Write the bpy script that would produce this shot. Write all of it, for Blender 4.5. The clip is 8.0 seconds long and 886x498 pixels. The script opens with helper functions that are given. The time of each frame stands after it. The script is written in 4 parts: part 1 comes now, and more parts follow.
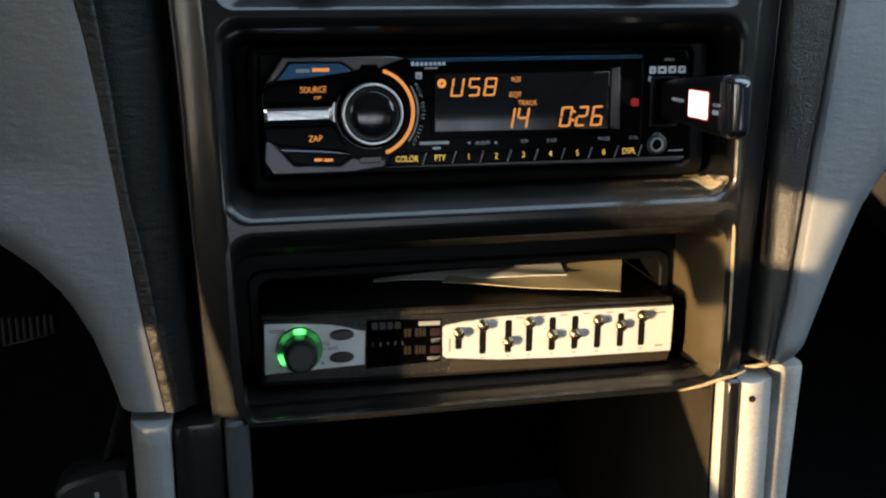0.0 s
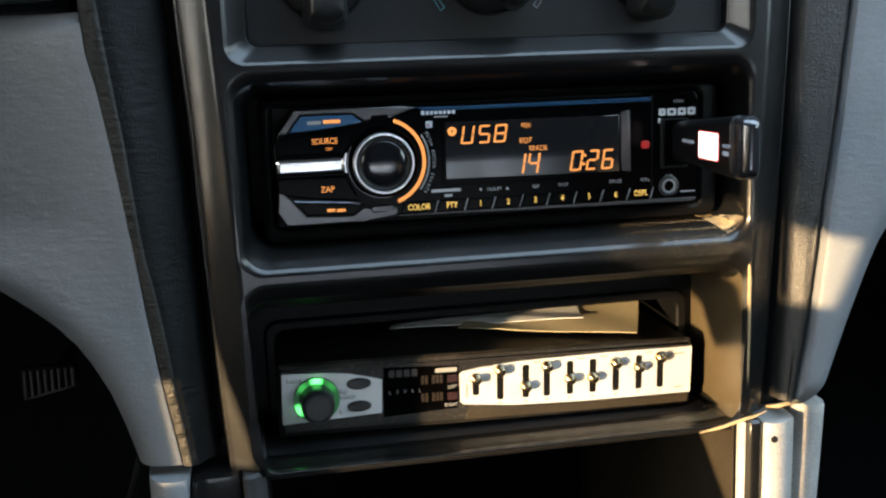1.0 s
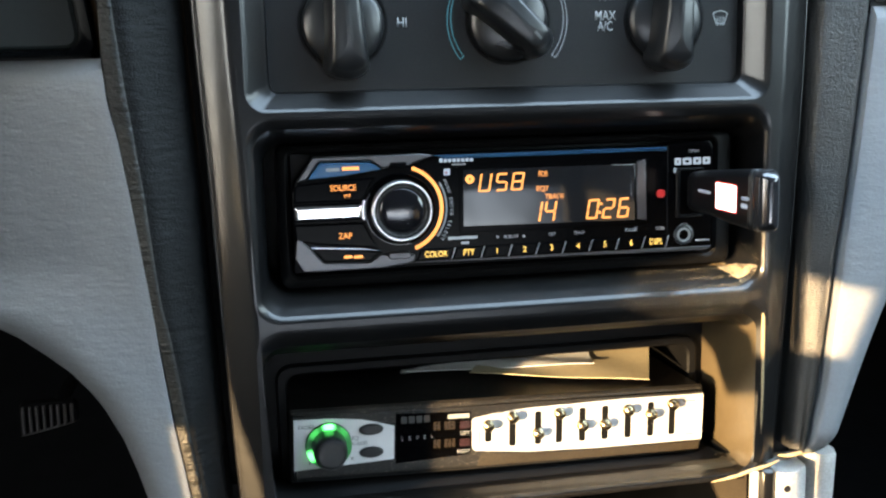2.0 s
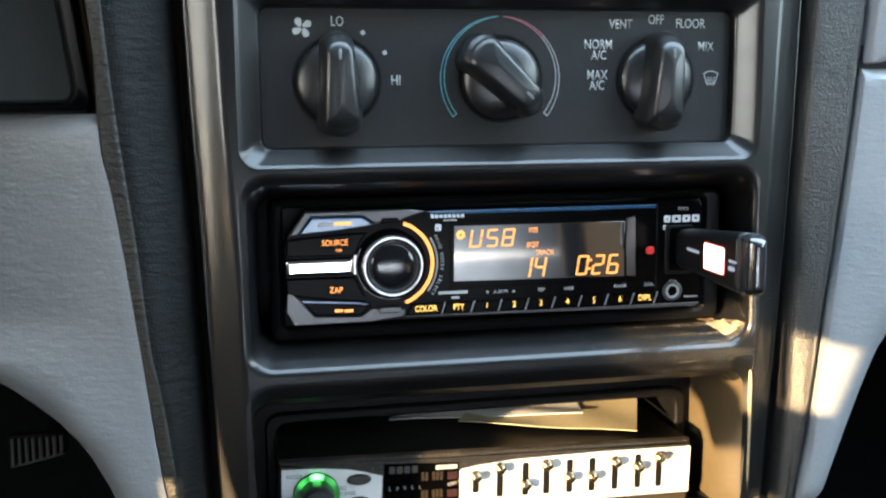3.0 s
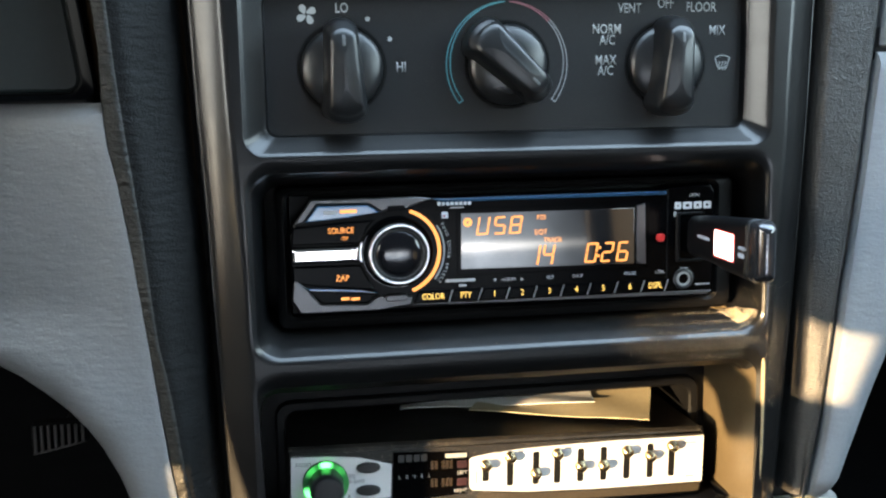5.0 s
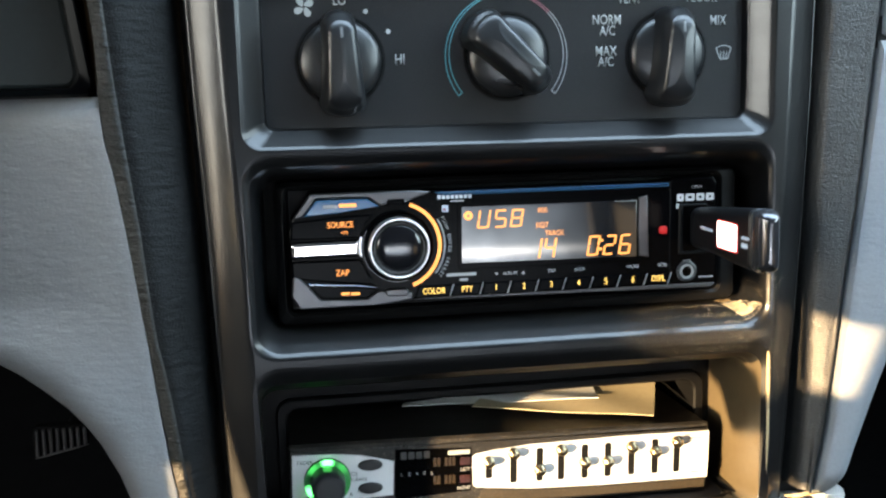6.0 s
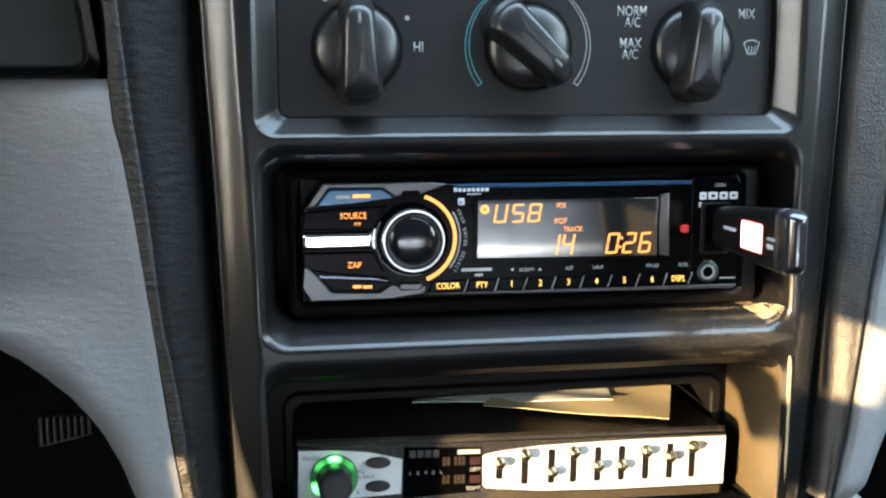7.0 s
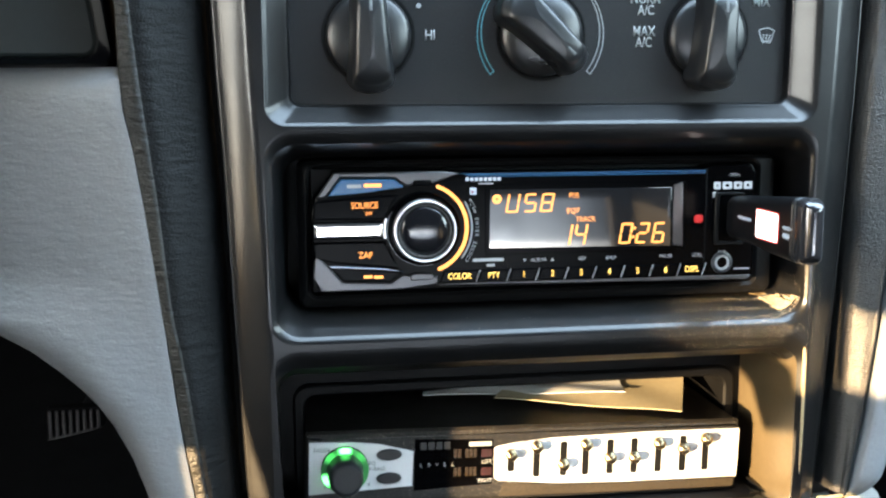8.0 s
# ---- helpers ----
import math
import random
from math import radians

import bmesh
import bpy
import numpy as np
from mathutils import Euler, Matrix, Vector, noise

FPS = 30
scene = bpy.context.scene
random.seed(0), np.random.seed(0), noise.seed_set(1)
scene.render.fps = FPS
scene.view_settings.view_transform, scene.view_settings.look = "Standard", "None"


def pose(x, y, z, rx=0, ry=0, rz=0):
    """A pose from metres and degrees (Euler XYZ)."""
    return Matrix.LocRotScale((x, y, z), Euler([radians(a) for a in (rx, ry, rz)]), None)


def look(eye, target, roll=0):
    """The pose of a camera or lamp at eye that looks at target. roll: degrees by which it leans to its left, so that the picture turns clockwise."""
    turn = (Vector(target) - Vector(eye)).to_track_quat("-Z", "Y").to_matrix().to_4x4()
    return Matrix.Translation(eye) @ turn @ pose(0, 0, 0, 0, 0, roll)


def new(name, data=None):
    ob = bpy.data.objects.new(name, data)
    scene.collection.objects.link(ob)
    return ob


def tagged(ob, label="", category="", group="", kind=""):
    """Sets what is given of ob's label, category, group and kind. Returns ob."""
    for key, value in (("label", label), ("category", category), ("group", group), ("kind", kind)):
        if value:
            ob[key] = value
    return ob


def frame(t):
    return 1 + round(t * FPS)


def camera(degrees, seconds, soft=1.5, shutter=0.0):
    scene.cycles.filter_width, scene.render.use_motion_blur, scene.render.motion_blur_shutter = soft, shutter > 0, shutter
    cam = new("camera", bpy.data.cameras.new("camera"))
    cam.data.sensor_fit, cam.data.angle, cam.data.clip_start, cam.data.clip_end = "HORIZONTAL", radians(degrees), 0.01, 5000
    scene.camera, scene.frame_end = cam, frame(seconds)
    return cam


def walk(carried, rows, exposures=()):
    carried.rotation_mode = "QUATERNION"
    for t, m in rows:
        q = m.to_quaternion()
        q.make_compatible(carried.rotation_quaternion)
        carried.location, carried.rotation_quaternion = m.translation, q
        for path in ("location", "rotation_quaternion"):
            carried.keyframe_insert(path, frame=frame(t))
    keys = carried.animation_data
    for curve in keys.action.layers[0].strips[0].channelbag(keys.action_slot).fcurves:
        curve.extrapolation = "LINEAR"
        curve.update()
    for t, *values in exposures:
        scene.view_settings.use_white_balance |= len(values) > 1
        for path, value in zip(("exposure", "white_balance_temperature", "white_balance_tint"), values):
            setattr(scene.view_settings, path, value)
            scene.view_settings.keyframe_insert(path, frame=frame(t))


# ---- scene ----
cam = camera(48.0, 8.0, soft=2.3)

PATH = [
    (0, (-0.09326, -0.36745, -0.04002), (0.00481, 0.10946, -0.15375), -0.483),
    (0.5, (-0.08615, -0.36320, -0.04086), (0.00957, 0.11676, -0.14321), -1.468),
    (1, (-0.09071, -0.36795, -0.03710), (-0.00150, 0.11492, -0.13135), -2.111),
    (1.2, (-0.09559, -0.36847, -0.03433), (-0.00172, 0.11473, -0.12387), -1.955),
    (2.3, (-0.10112, -0.36456, -0.02599), (-0.00732, 0.12046, -0.09707), -0.984),
    (2.5, (-0.09624, -0.36686, -0.02203), (-0.01234, 0.12224, -0.08321), -1.254),
    (3, (-0.09929, -0.36505, -0.01389), (-0.00001, 0.11938, -0.08783), -0.461),
    (3.5, (-0.09041, -0.37193, -0.01136), (0.00965, 0.11244, -0.08471), -0.434),
    (4, (-0.08832, -0.36709, -0.01595), (0.00025, 0.11939, -0.09002), -1.196),
    (4.5, (-0.08948, -0.36457, -0.01506), (-0.00020, 0.12184, -0.08877), -1.002),
    (4.7, (-0.09012, -0.36535, -0.01541), (-0.00297, 0.12225, -0.09279), -0.923),
    (5.8, (-0.08992, -0.36129, -0.01558), (-0.00897, 0.12451, -0.09511), -0.947),
    (6, (-0.08842, -0.36253, -0.02041), (-0.00650, 0.12492, -0.09581), -1.411),
    (6.5, (-0.08959, -0.35321, -0.02625), (-0.01543, 0.13535, -0.10246), -0.376),
    (6.8, (-0.09043, -0.35337, -0.02165), (-0.01537, 0.13515, -0.09646), -0.357),
    (7, (-0.08896, -0.35295, -0.02285), (-0.01170, 0.13501, -0.09980), -0.173),
    (7.5, (-0.08806, -0.35409, -0.02651), (-0.01728, 0.13556, -0.09887), -0.309),
    (8, (-0.09030, -0.35028, -0.02585), (-0.01648, 0.13800, -0.10416), -0.241),
]
T = pose(0, 0, 0.60, -22, 0, 0)
walk(cam, [(t, T @ look(eye, target, roll)) for t, eye, target, roll in PATH],
     [(0, 1.60), (0.5, 1.77), (1.0, 2.10), (1.2, 2.24), (2.5, 3.11), (3.0, 3.06), (3.5, 2.97), (4.0, 2.83), (4.5, 2.82), (6.0, 3.02), (6.5, 3.08), (7.5, 3.08), (8.0, 3.36)])

# ---- daylight ----
world = bpy.data.worlds.new("sky")
scene.world = world
world.use_nodes = True
wn = world.node_tree.nodes
sky = wn.new("ShaderNodeTexSky")
sky.sky_type = "NISHITA"
sky.sun_disc = False
sky.sun_elevation, sky.sun_rotation = radians(12.3), radians(237.5)
world.node_tree.links.new(sky.outputs[0], wn["Background"].inputs[0])
wn["Background"].inputs[1].default_value = 0.025

SUN_WAY = Vector((0.824, 0.525, -0.212))
sun = new("sun", bpy.data.lights.new("sun", "SUN"))
sun.data.energy, sun.data.angle, sun.data.color = 5.0, radians(0.28), (1.0, 0.69, 0.36)
sun.matrix_world = look((-4, -3, 2), Vector((-4, -3, 2)) + SUN_WAY)


def window_light(name, eye, target, w, h, watts, colour):
    lamp = new(name, bpy.data.lights.new(name, "AREA"))
    lamp.data.shape, lamp.data.size, lamp.data.size_y = "RECTANGLE", w, h
    lamp.data.energy, lamp.data.color = watts, colour
    lamp.matrix_world = look(eye, target)
    return lamp


window_light("windscreen_light", (0.15, 0.02, 1.075), (0.08, -0.20, 0.4), 1.1, 0.46, 3.4, (0.58, 0.79, 1.0))
window_light("door_opening_light", (-0.76, -0.23, 0.71), (0.1, -0.02, 0.62), 0.26, 0.36, 0.62, (0.97, 0.98, 0.92))
# fill lamp added before the closed side wall; no window is cut there
window_light("driver_side_fill", (-0.742, -0.53, 0.86), (0.1, -0.05, 0.62), 0.26, 0.24, 0.58, (0.96, 0.98, 0.93))
window_light("passenger_window_light", (0.76, -0.3, 0.96), (-0.1, -0.2, 0.7), 1.1, 0.28, 1.8, (0.72, 0.92, 1.0))


# ---- materials ----
def mat(name, base, rough=0.5, metal=0.0, grain=0.0, size=0.001, bump=0.0, bump_size=None, dust=0.0, coat=0.0, coat_rough=0.04, spec=0.5, emit=None, power=0.0, wrinkle=0.0, depth=0.0004):
    """A surface with two scales of colour change, fine relief and settled dust."""
    m = bpy.data.materials.new(name)
    m.use_nodes = True
    nt = m.node_tree
    b = nt.nodes["Principled BSDF"]
    b.inputs["Base Color"].default_value = (*base, 1)
    b.inputs["Roughness"].default_value, b.inputs["Metallic"].default_value = rough, metal
    b.inputs["Specular IOR Level"].default_value = spec
    b.inputs["Coat Weight"].default_value, b.inputs["Coat Roughness"].default_value = coat, coat_rough
    if emit:
        b.inputs["Emission Color"].default_value, b.inputs["Emission Strength"].default_value = (*emit, 1), power
    if not (grain or bump or dust or wrinkle):
        return m
    geo = nt.nodes.new("ShaderNodeTexCoord")

    def noise_at(scale, detail=3.0, stretch=None):
        n = nt.nodes.new("ShaderNodeTexNoise")
        n.inputs["Scale"].default_value, n.inputs["Detail"].default_value = scale, detail
        if stretch:
            mp = nt.nodes.new("ShaderNodeMapping")
            mp.inputs["Scale"].default_value = stretch
            nt.links.new(geo.outputs["Object"], mp.inputs[0])
            nt.links.new(mp.outputs[0], n.inputs["Vector"])
        else:
            nt.links.new(geo.outputs["Object"], n.inputs["Vector"])
        return n.outputs["Fac"]

    def ramp(src, lo, hi, a, c):
        r = nt.nodes.new("ShaderNodeMapRange")
        for k, v in zip(("From Min", "From Max", "To Min", "To Max"), (lo, hi, a, c)):
            r.inputs[k].default_value = v
        nt.links.new(src, r.inputs[0])
        return r.outputs[0]

    def mix(fac, a, c):
        x = nt.nodes.new("ShaderNodeMix")
        x.data_type = "RGBA"
        nt.links.new(fac, x.inputs["Factor"])
        for k, v in ((6, a), (7, c)):
            if isinstance(v, tuple):
                x.inputs[k].default_value = (*v, 1)
            else:
                nt.links.new(v, x.inputs[k])
        return x.outputs[2]

    colour = None
    if grain:
        large = ramp(noise_at(35, 4), 0.3, 0.7, 0, 1)
        small = ramp(noise_at(1 / size, 2), 0.3, 0.7, 0, 1)
        dark, light = tuple(c * (1 - grain) for c in base), tuple(c * (1 + grain) for c in base)
        colour = mix(large, mix(small, dark, base), mix(small, base, light))
    if dust:
        specks = ramp(noise_at(1500, 2), 0.60, 0.76, 0.05, 1)
        fields = ramp(noise_at(60, 6, (0.5, 1.0, 1.6)), 0.32, 0.75, 0.25, 1)
        up = nt.nodes.new("ShaderNodeSeparateXYZ")
        gm = nt.nodes.new("ShaderNodeNewGeometry")
        nt.links.new(gm.outputs["Normal"], up.inputs[0])
        lying = ramp(up.outputs["Z"], 0.15, 0.85, 0.12 * dust, dust)
        amount = specks
        for src in (fields, lying):
            both = nt.nodes.new("ShaderNodeMath")
            both.operation = "MULTIPLY"
            nt.links.new(amount, both.inputs[0])
            nt.links.new(src, both.inputs[1])
            amount = both.outputs[0]
        colour = mix(amount, colour or base, (0.36, 0.31, 0.24))
        nt.links.new(ramp(fields, 0.25, 1, rough, min(1, rough + 0.12)), b.inputs["Roughness"])
        if coat:
            streaks = noise_at(90, 5, (0.25, 1.0, 2.2))
            nt.links.new(ramp(streaks, 0.3, 0.7, coat_rough * 0.85, coat_rough * 1.3), b.inputs["Coat Roughness"])
    if colour:
        nt.links.new(colour, b.inputs["Base Color"])
    if bump or wrinkle:
        height = noise_at(1 / (bump_size or size), 2)
        bn = nt.nodes.new("ShaderNodeBump")
        bn.inputs["Strength"].default_value, bn.inputs["Distance"].default_value = bump or 0.01, depth
        nt.links.new(height, bn.inputs["Height"])
        if wrinkle:
            w = noise_at(330, 5, (0.4, 0.5, 1.25))
            bw = nt.nodes.new("ShaderNodeBump")
            bw.inputs["Strength"].default_value, bw.inputs["Distance"].default_value = wrinkle, 0.0012
            nt.links.new(w, bw.inputs["Height"])
            nt.links.new(bn.outputs[0], bw.inputs["Normal"])
            bn = bw
        nt.links.new(bn.outputs[0], b.inputs["Normal"])
    return m


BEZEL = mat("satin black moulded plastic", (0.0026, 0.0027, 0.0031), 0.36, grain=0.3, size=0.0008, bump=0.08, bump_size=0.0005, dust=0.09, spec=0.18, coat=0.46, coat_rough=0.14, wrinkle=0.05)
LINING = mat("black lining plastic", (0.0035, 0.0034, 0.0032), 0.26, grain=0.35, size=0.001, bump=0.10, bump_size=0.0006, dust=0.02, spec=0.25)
# yellowed and lightened base: the sun's gold is painted into it
SUN_GOLD = mat("dusty plastic with sun gold in its colour", (0.054, 0.041, 0.023), 0.36, grain=0.35, size=0.001, bump=0.2, bump_size=0.0006, dust=0.5, spec=0.5)
# dimmer brown base with the sun's warmth painted in
SUN_DIM = mat("dusty dark plastic with sun gold in its colour", (0.022, 0.017, 0.011), 0.5, grain=0.5, size=0.0012, bump=0.2, bump_size=0.0006, dust=0.25, spec=0.3)
# pale yellow that stands in for sun glints and bright sunlit spots
SUN_PALE = mat("pale gold of sunlight", (0.29, 0.215, 0.115), 0.8, grain=0.55, size=0.0008, bump=0.5, bump_size=0.0006, spec=0.3)
DUST = mat("pale dust", (0.44, 0.37, 0.26), 0.9, grain=0.3, size=0.001)
PANEL = mat("matte charcoal plastic", (0.0075, 0.0075, 0.008), 0.5, grain=0.2, size=0.0008, bump=0.18, bump_size=0.0004, dust=0.1, spec=0.22)
CAP = mat("smooth black knob cap", (0.004, 0.004, 0.005), 0.12, grain=0.2, size=0.003, spec=0.6)
KNOB = mat("black knob plastic", (0.0065, 0.007, 0.008), 0.27, grain=0.25, size=0.0015, bump=0.06, bump_size=0.0006, dust=0.10)
VINYL = mat("grained black vinyl", (0.0042, 0.0046, 0.0051), 0.46, grain=0.4, size=0.001, bump=0.8, bump_size=0.0007, wrinkle=0.6, dust=0.12, spec=0.13)
# paler copy of the black vinyl, the side light put into its base
VINYL_LIT = mat("grained vinyl with side light in its tone", (0.016, 0.0155, 0.0145), 0.38, grain=0.85, size=0.0007, bump=1.0, bump_size=0.0007, wrinkle=0.25, dust=0.15, spec=0.6, depth=0.00045)
EDGE = mat("worn vinyl edge", (0.014, 0.013, 0.011), 0.45, grain=0.9, size=0.0010, bump=1.0, bump_size=0.0011, spec=0.35, wrinkle=0.9)
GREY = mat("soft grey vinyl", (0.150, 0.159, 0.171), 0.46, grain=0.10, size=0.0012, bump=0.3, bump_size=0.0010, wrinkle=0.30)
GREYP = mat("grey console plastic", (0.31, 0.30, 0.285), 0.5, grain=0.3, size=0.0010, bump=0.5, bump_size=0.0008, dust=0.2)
DARK = mat("dark cavity plastic", (0.007, 0.007, 0.008), 0.6, spec=0.25, grain=0.3, size=0.002, bump=0.1)
CARPET = mat("black carpet", (0.0045, 0.0046, 0.005), 0.95, grain=0.4, size=0.002, bump=0.5, spec=0.05)
TRIM = mat("charcoal cabin trim", (0.018, 0.018, 0.020), 0.7, grain=0.2, size=0.004, bump=0.1)
ROOF = mat("grey headliner", (0.05, 0.05, 0.053), 0.9, grain=0.15, size=0.003, bump=0.2)
GLOSS = mat("gloss black plastic", (0.0010, 0.0010, 0.0012), 0.14, grain=0.2, size=0.004, bump=0.01, spec=0.022)
GLASS = mat("display glass", (0.008, 0.008, 0.009), 0.045, coat=0.5, coat_rough=0.035)
SEAM = mat("black gap", (0.003, 0.003, 0.003), 0.8, spec=0.1)
MATTE = mat("matte black plastic", (0.0030, 0.0030, 0.0032), 0.45, grain=0.2, size=0.001, bump=0.1, spec=0.10)
VENTGLASS = mat("dark smooth flap", (0.009, 0.0122, 0.0128), 0.34, grain=0.2, size=0.002, bump=0.03, spec=0.35)
SILVER = mat("silver painted plastic", (0.07, 0.07, 0.073), 0.30, metal=0.9, grain=0.15, size=0.0006, bump=0.03, spec=0.35)
RING = mat("satin chrome", (0.80, 0.80, 0.81), 0.33, metal=1.0, grain=0.03, size=0.002)
CHROME = mat("chrome", (0.86, 0.86, 0.87), 0.10, metal=1.0, grain=0.03, size=0.002)
# the mirrored sky's blue is put into this base colour
SKY_BLUE = mat("gloss with sky blue in its colour", (0.02, 0.06, 0.12), 0.12, coat=0.9)
PLATE = mat("silver equalizer plate", (0.50, 0.51, 0.52), 0.42, metal=0.15, grain=0.04, size=0.0006, bump=0.03)
EQBODY = mat("black enamelled steel", (0.009, 0.009, 0.0095), 0.34, grain=0.3, size=0.001, bump=0.12, dust=1.0, spec=0.25)
BRASS = mat("golden metal caps", (0.27, 0.21, 0.13), 0.26, metal=1.0, grain=0.2, size=0.0006)
SLIP = mat("thin grey paper", (0.50, 0.51, 0.51), 0.35, grain=0.1, size=0.002, bump=0.05)
PAPER = mat("printed card", (0.28, 0.24, 0.155), 0.5, grain=0.12, size=0.002, bump=0.05)
WHITE = mat("white print", (0.25, 0.26, 0.255), 0.6)
GREYINK = mat("grey print", (0.20, 0.20, 0.20), 0.6)
PALE = mat("pale blue print", (0.42, 0.46, 0.52), 0.5)
DIMLOGO = mat("faded logo print", (0.016, 0.016, 0.016), 0.5)
FAINT = mat("worn pointer paint", (0.075, 0.078, 0.08), 0.5)
DIMINK = mat("dim print", (0.26, 0.26, 0.26), 0.5)
BLACKINK = mat("black print", (0.03, 0.03, 0.03), 0.6)
COLD = mat("teal print", (0.05, 0.20, 0.23), 0.6)
HOT = mat("red print", (0.20, 0.065, 0.08), 0.6)
AMBER = mat("amber backlight", (0.2, 0.07, 0.01), 0.4, emit=(1.0, 0.36, 0.085), power=0.248)
YELLOW = mat("yellow key backlight", (0.3, 0.2, 0.03), 0.4, emit=(1.0, 0.60, 0.13), power=0.248)
RED = mat("red indicator", (0.2, 0.01, 0.01), 0.3, emit=(1.0, 0.03, 0.03), power=0.04)
USBRED = mat("red window rim", (0.4, 0.02, 0.02), 0.3, emit=(1.0, 0.08, 0.06), power=0.2)
LEDWHITE = mat("lit window", (0.9, 0.8, 0.75), 0.3, emit=(1.0, 0.82, 0.74), power=0.64)
GREEN = mat("green translucent ring", (0.004, 0.05, 0.008), 0.25, coat=0.5)
LEDOFF = mat("unlit amber segment", (0.017, 0.011, 0.004), 0.35, grain=0.7, size=0.0005)
LEDRED = mat("unlit red segment", (0.018, 0.005, 0.004), 0.35, grain=0.6, size=0.0005)
CLEAR = mat("smoked chrome cap", (0.045, 0.045, 0.05), 0.16, metal=0.7, coat=0.5, grain=0.1)
ASPHALT = mat("asphalt", (0.05, 0.05, 0.05), 0.9, grain=0.3, size=0.01)
USBSHELL = mat("satin black stick plastic", (0.0045, 0.0045, 0.005), 0.32, grain=0.2, size=0.002, bump=0.04, spec=0.22)
LOGO = mat("white logo print", (0.34, 0.34, 0.35), 0.5)
PEDAL = mat("worn rubber", (0.04, 0.04, 0.042), 0.5, grain=0.3, size=0.002, spec=0.3)


def lamps_under_ring(spots, reach):
    """Green translucent plastic lit from below by small lamps at the given places."""
    m = mat("green glowing ring", (0.02, 0.2, 0.04), 0.3)
    nt = m.node_tree
    tc = nt.nodes.new("ShaderNodeTexCoord")
    total = None
    for x, z, power in spots:
        far, soft, add = (nt.nodes.new("ShaderNode" + k) for k in ("VectorMath", "MapRange", "Math"))
        far.operation, far.inputs[1].default_value = "DISTANCE", (x * 0.001, -0.0023, z * 0.001)
        nt.links.new(tc.outputs["Object"], far.inputs[0])
        soft.interpolation_type = "SMOOTHERSTEP"
        for k, v in zip(("From Min", "From Max", "To Min", "To Max"), (0.0006, reach * 0.001, power, 0.0)):
            soft.inputs[k].default_value = v
        nt.links.new(far.outputs["Value"], soft.inputs[0])
        add.inputs[1].default_value = 0.0
        nt.links.new(soft.outputs[0], add.inputs[0])
        if total:
            nt.links.new(total, add.inputs[1])
        total = add.outputs[0]
    b = nt.nodes["Principled BSDF"]
    b.inputs["Emission Color"].default_value = (0.10, 1.0, 0.16, 1)
    nt.links.new(total, b.inputs["Emission Strength"])
    return m


GREENGLOW = lamps_under_ring([(-73.4, 11.9, 1.1), (-80.8, -0.1, 0.8), (-79.0, 9.2, 0.10), (-67.5, 9.2, 0.06)], 3.7)


# ---- building helpers: millimetres on the console's face: x right, z up along it, d out of it ----
def V(x, z, d):
    return Vector((x, -d, z)) * 0.001


ORIGIN = {}


def thing(name, x, z, d, label, category, group="", kind="", turn=0.0, own=False):
    """An Empty at (x, z, d). own: its parts are given from that point, not from the face's origin."""
    ob = new(name)
    ob.empty_display_size = 0.01
    ob.matrix_world = T @ Matrix.Translation(V(x, z, d)) @ Matrix.Rotation(radians(turn), 4, "Y")
    ORIGIN[ob] = Vector() if own else V(x, z, d)
    return tagged(ob, label, category, group, kind)


def part(name, bm, material, parent=None, label="", smooth=35):
    if smooth:
        bm.normal_update()
        for f in bm.faces:
            f.smooth = abs(f.normal.y) < 0.9999
        for e in bm.edges:
            if len(e.link_faces) == 2 and e.calc_face_angle(0) > radians(smooth):
                e.smooth = False
    off = ORIGIN.get(parent, Vector())
    bmesh.ops.translate(bm, verts=bm.verts, vec=-off)
    me = bpy.data.meshes.new(name)
    bm.to_mesh(me)
    bm.free()
    me.materials.append(material)
    ob = new(name, me)
    if parent:
        ob.parent = parent
        ORIGIN[ob] = off
    else:
        ob.matrix_world = T
        ORIGIN[ob] = Vector()
    return tagged(ob, label)


def rr(x0, x1, z0, z1, r, n=6):
    """A rounded rectangle, counter-clockwise as seen from the front."""
    pts = []
    for cx, cz, a in ((x1 - r, z1 - r, 0), (x0 + r, z1 - r, 90), (x0 + r, z0 + r, 180), (x1 - r, z0 + r, 270)):
        for k in range(n + 1):
            q = radians(a + 90 * k / n)
            pts.append((cx + r * math.cos(q), cz + r * math.sin(q)))
    return pts


def at(pts, d):
    return [(x, z, d) for x, z in pts]


def loft(loops, cap0=False, cap1=False, closed=True, bm=None):
    bm = bm or bmesh.new()
    rows = [[bm.verts.new(V(*p)) for p in loop] for loop in loops]
    n = len(rows[0])
    for a, b in zip(rows, rows[1:]):
        for k in range(n if closed else n - 1):
            bm.faces.new((a[k], a[(k + 1) % n], b[(k + 1) % n], b[k]))
    if cap0:
        bm.faces.new(rows[0][::-1])
    if cap1:
        bm.faces.new(rows[-1])
    return bm


def smooth_keys(keys, steps):
    """Values eased through the keys (Catmull-Rom)."""
    k = np.array(keys, float)
    k = np.vstack([2 * k[0] - k[1], k, 2 * k[-1] - k[-2]])
    out = []
    for i in range(1, len(k) - 2):
        for s in range(steps):
            t = s / steps
            a, b, c, d = k[i - 1 : i + 3]
            out.append(0.5 * (2 * b + (c - a) * t + (2 * a - 5 * b + 4 * c - d) * t * t + (3 * b - a - 3 * c + d) * t**3))
    out.append(k[-2])
    return out


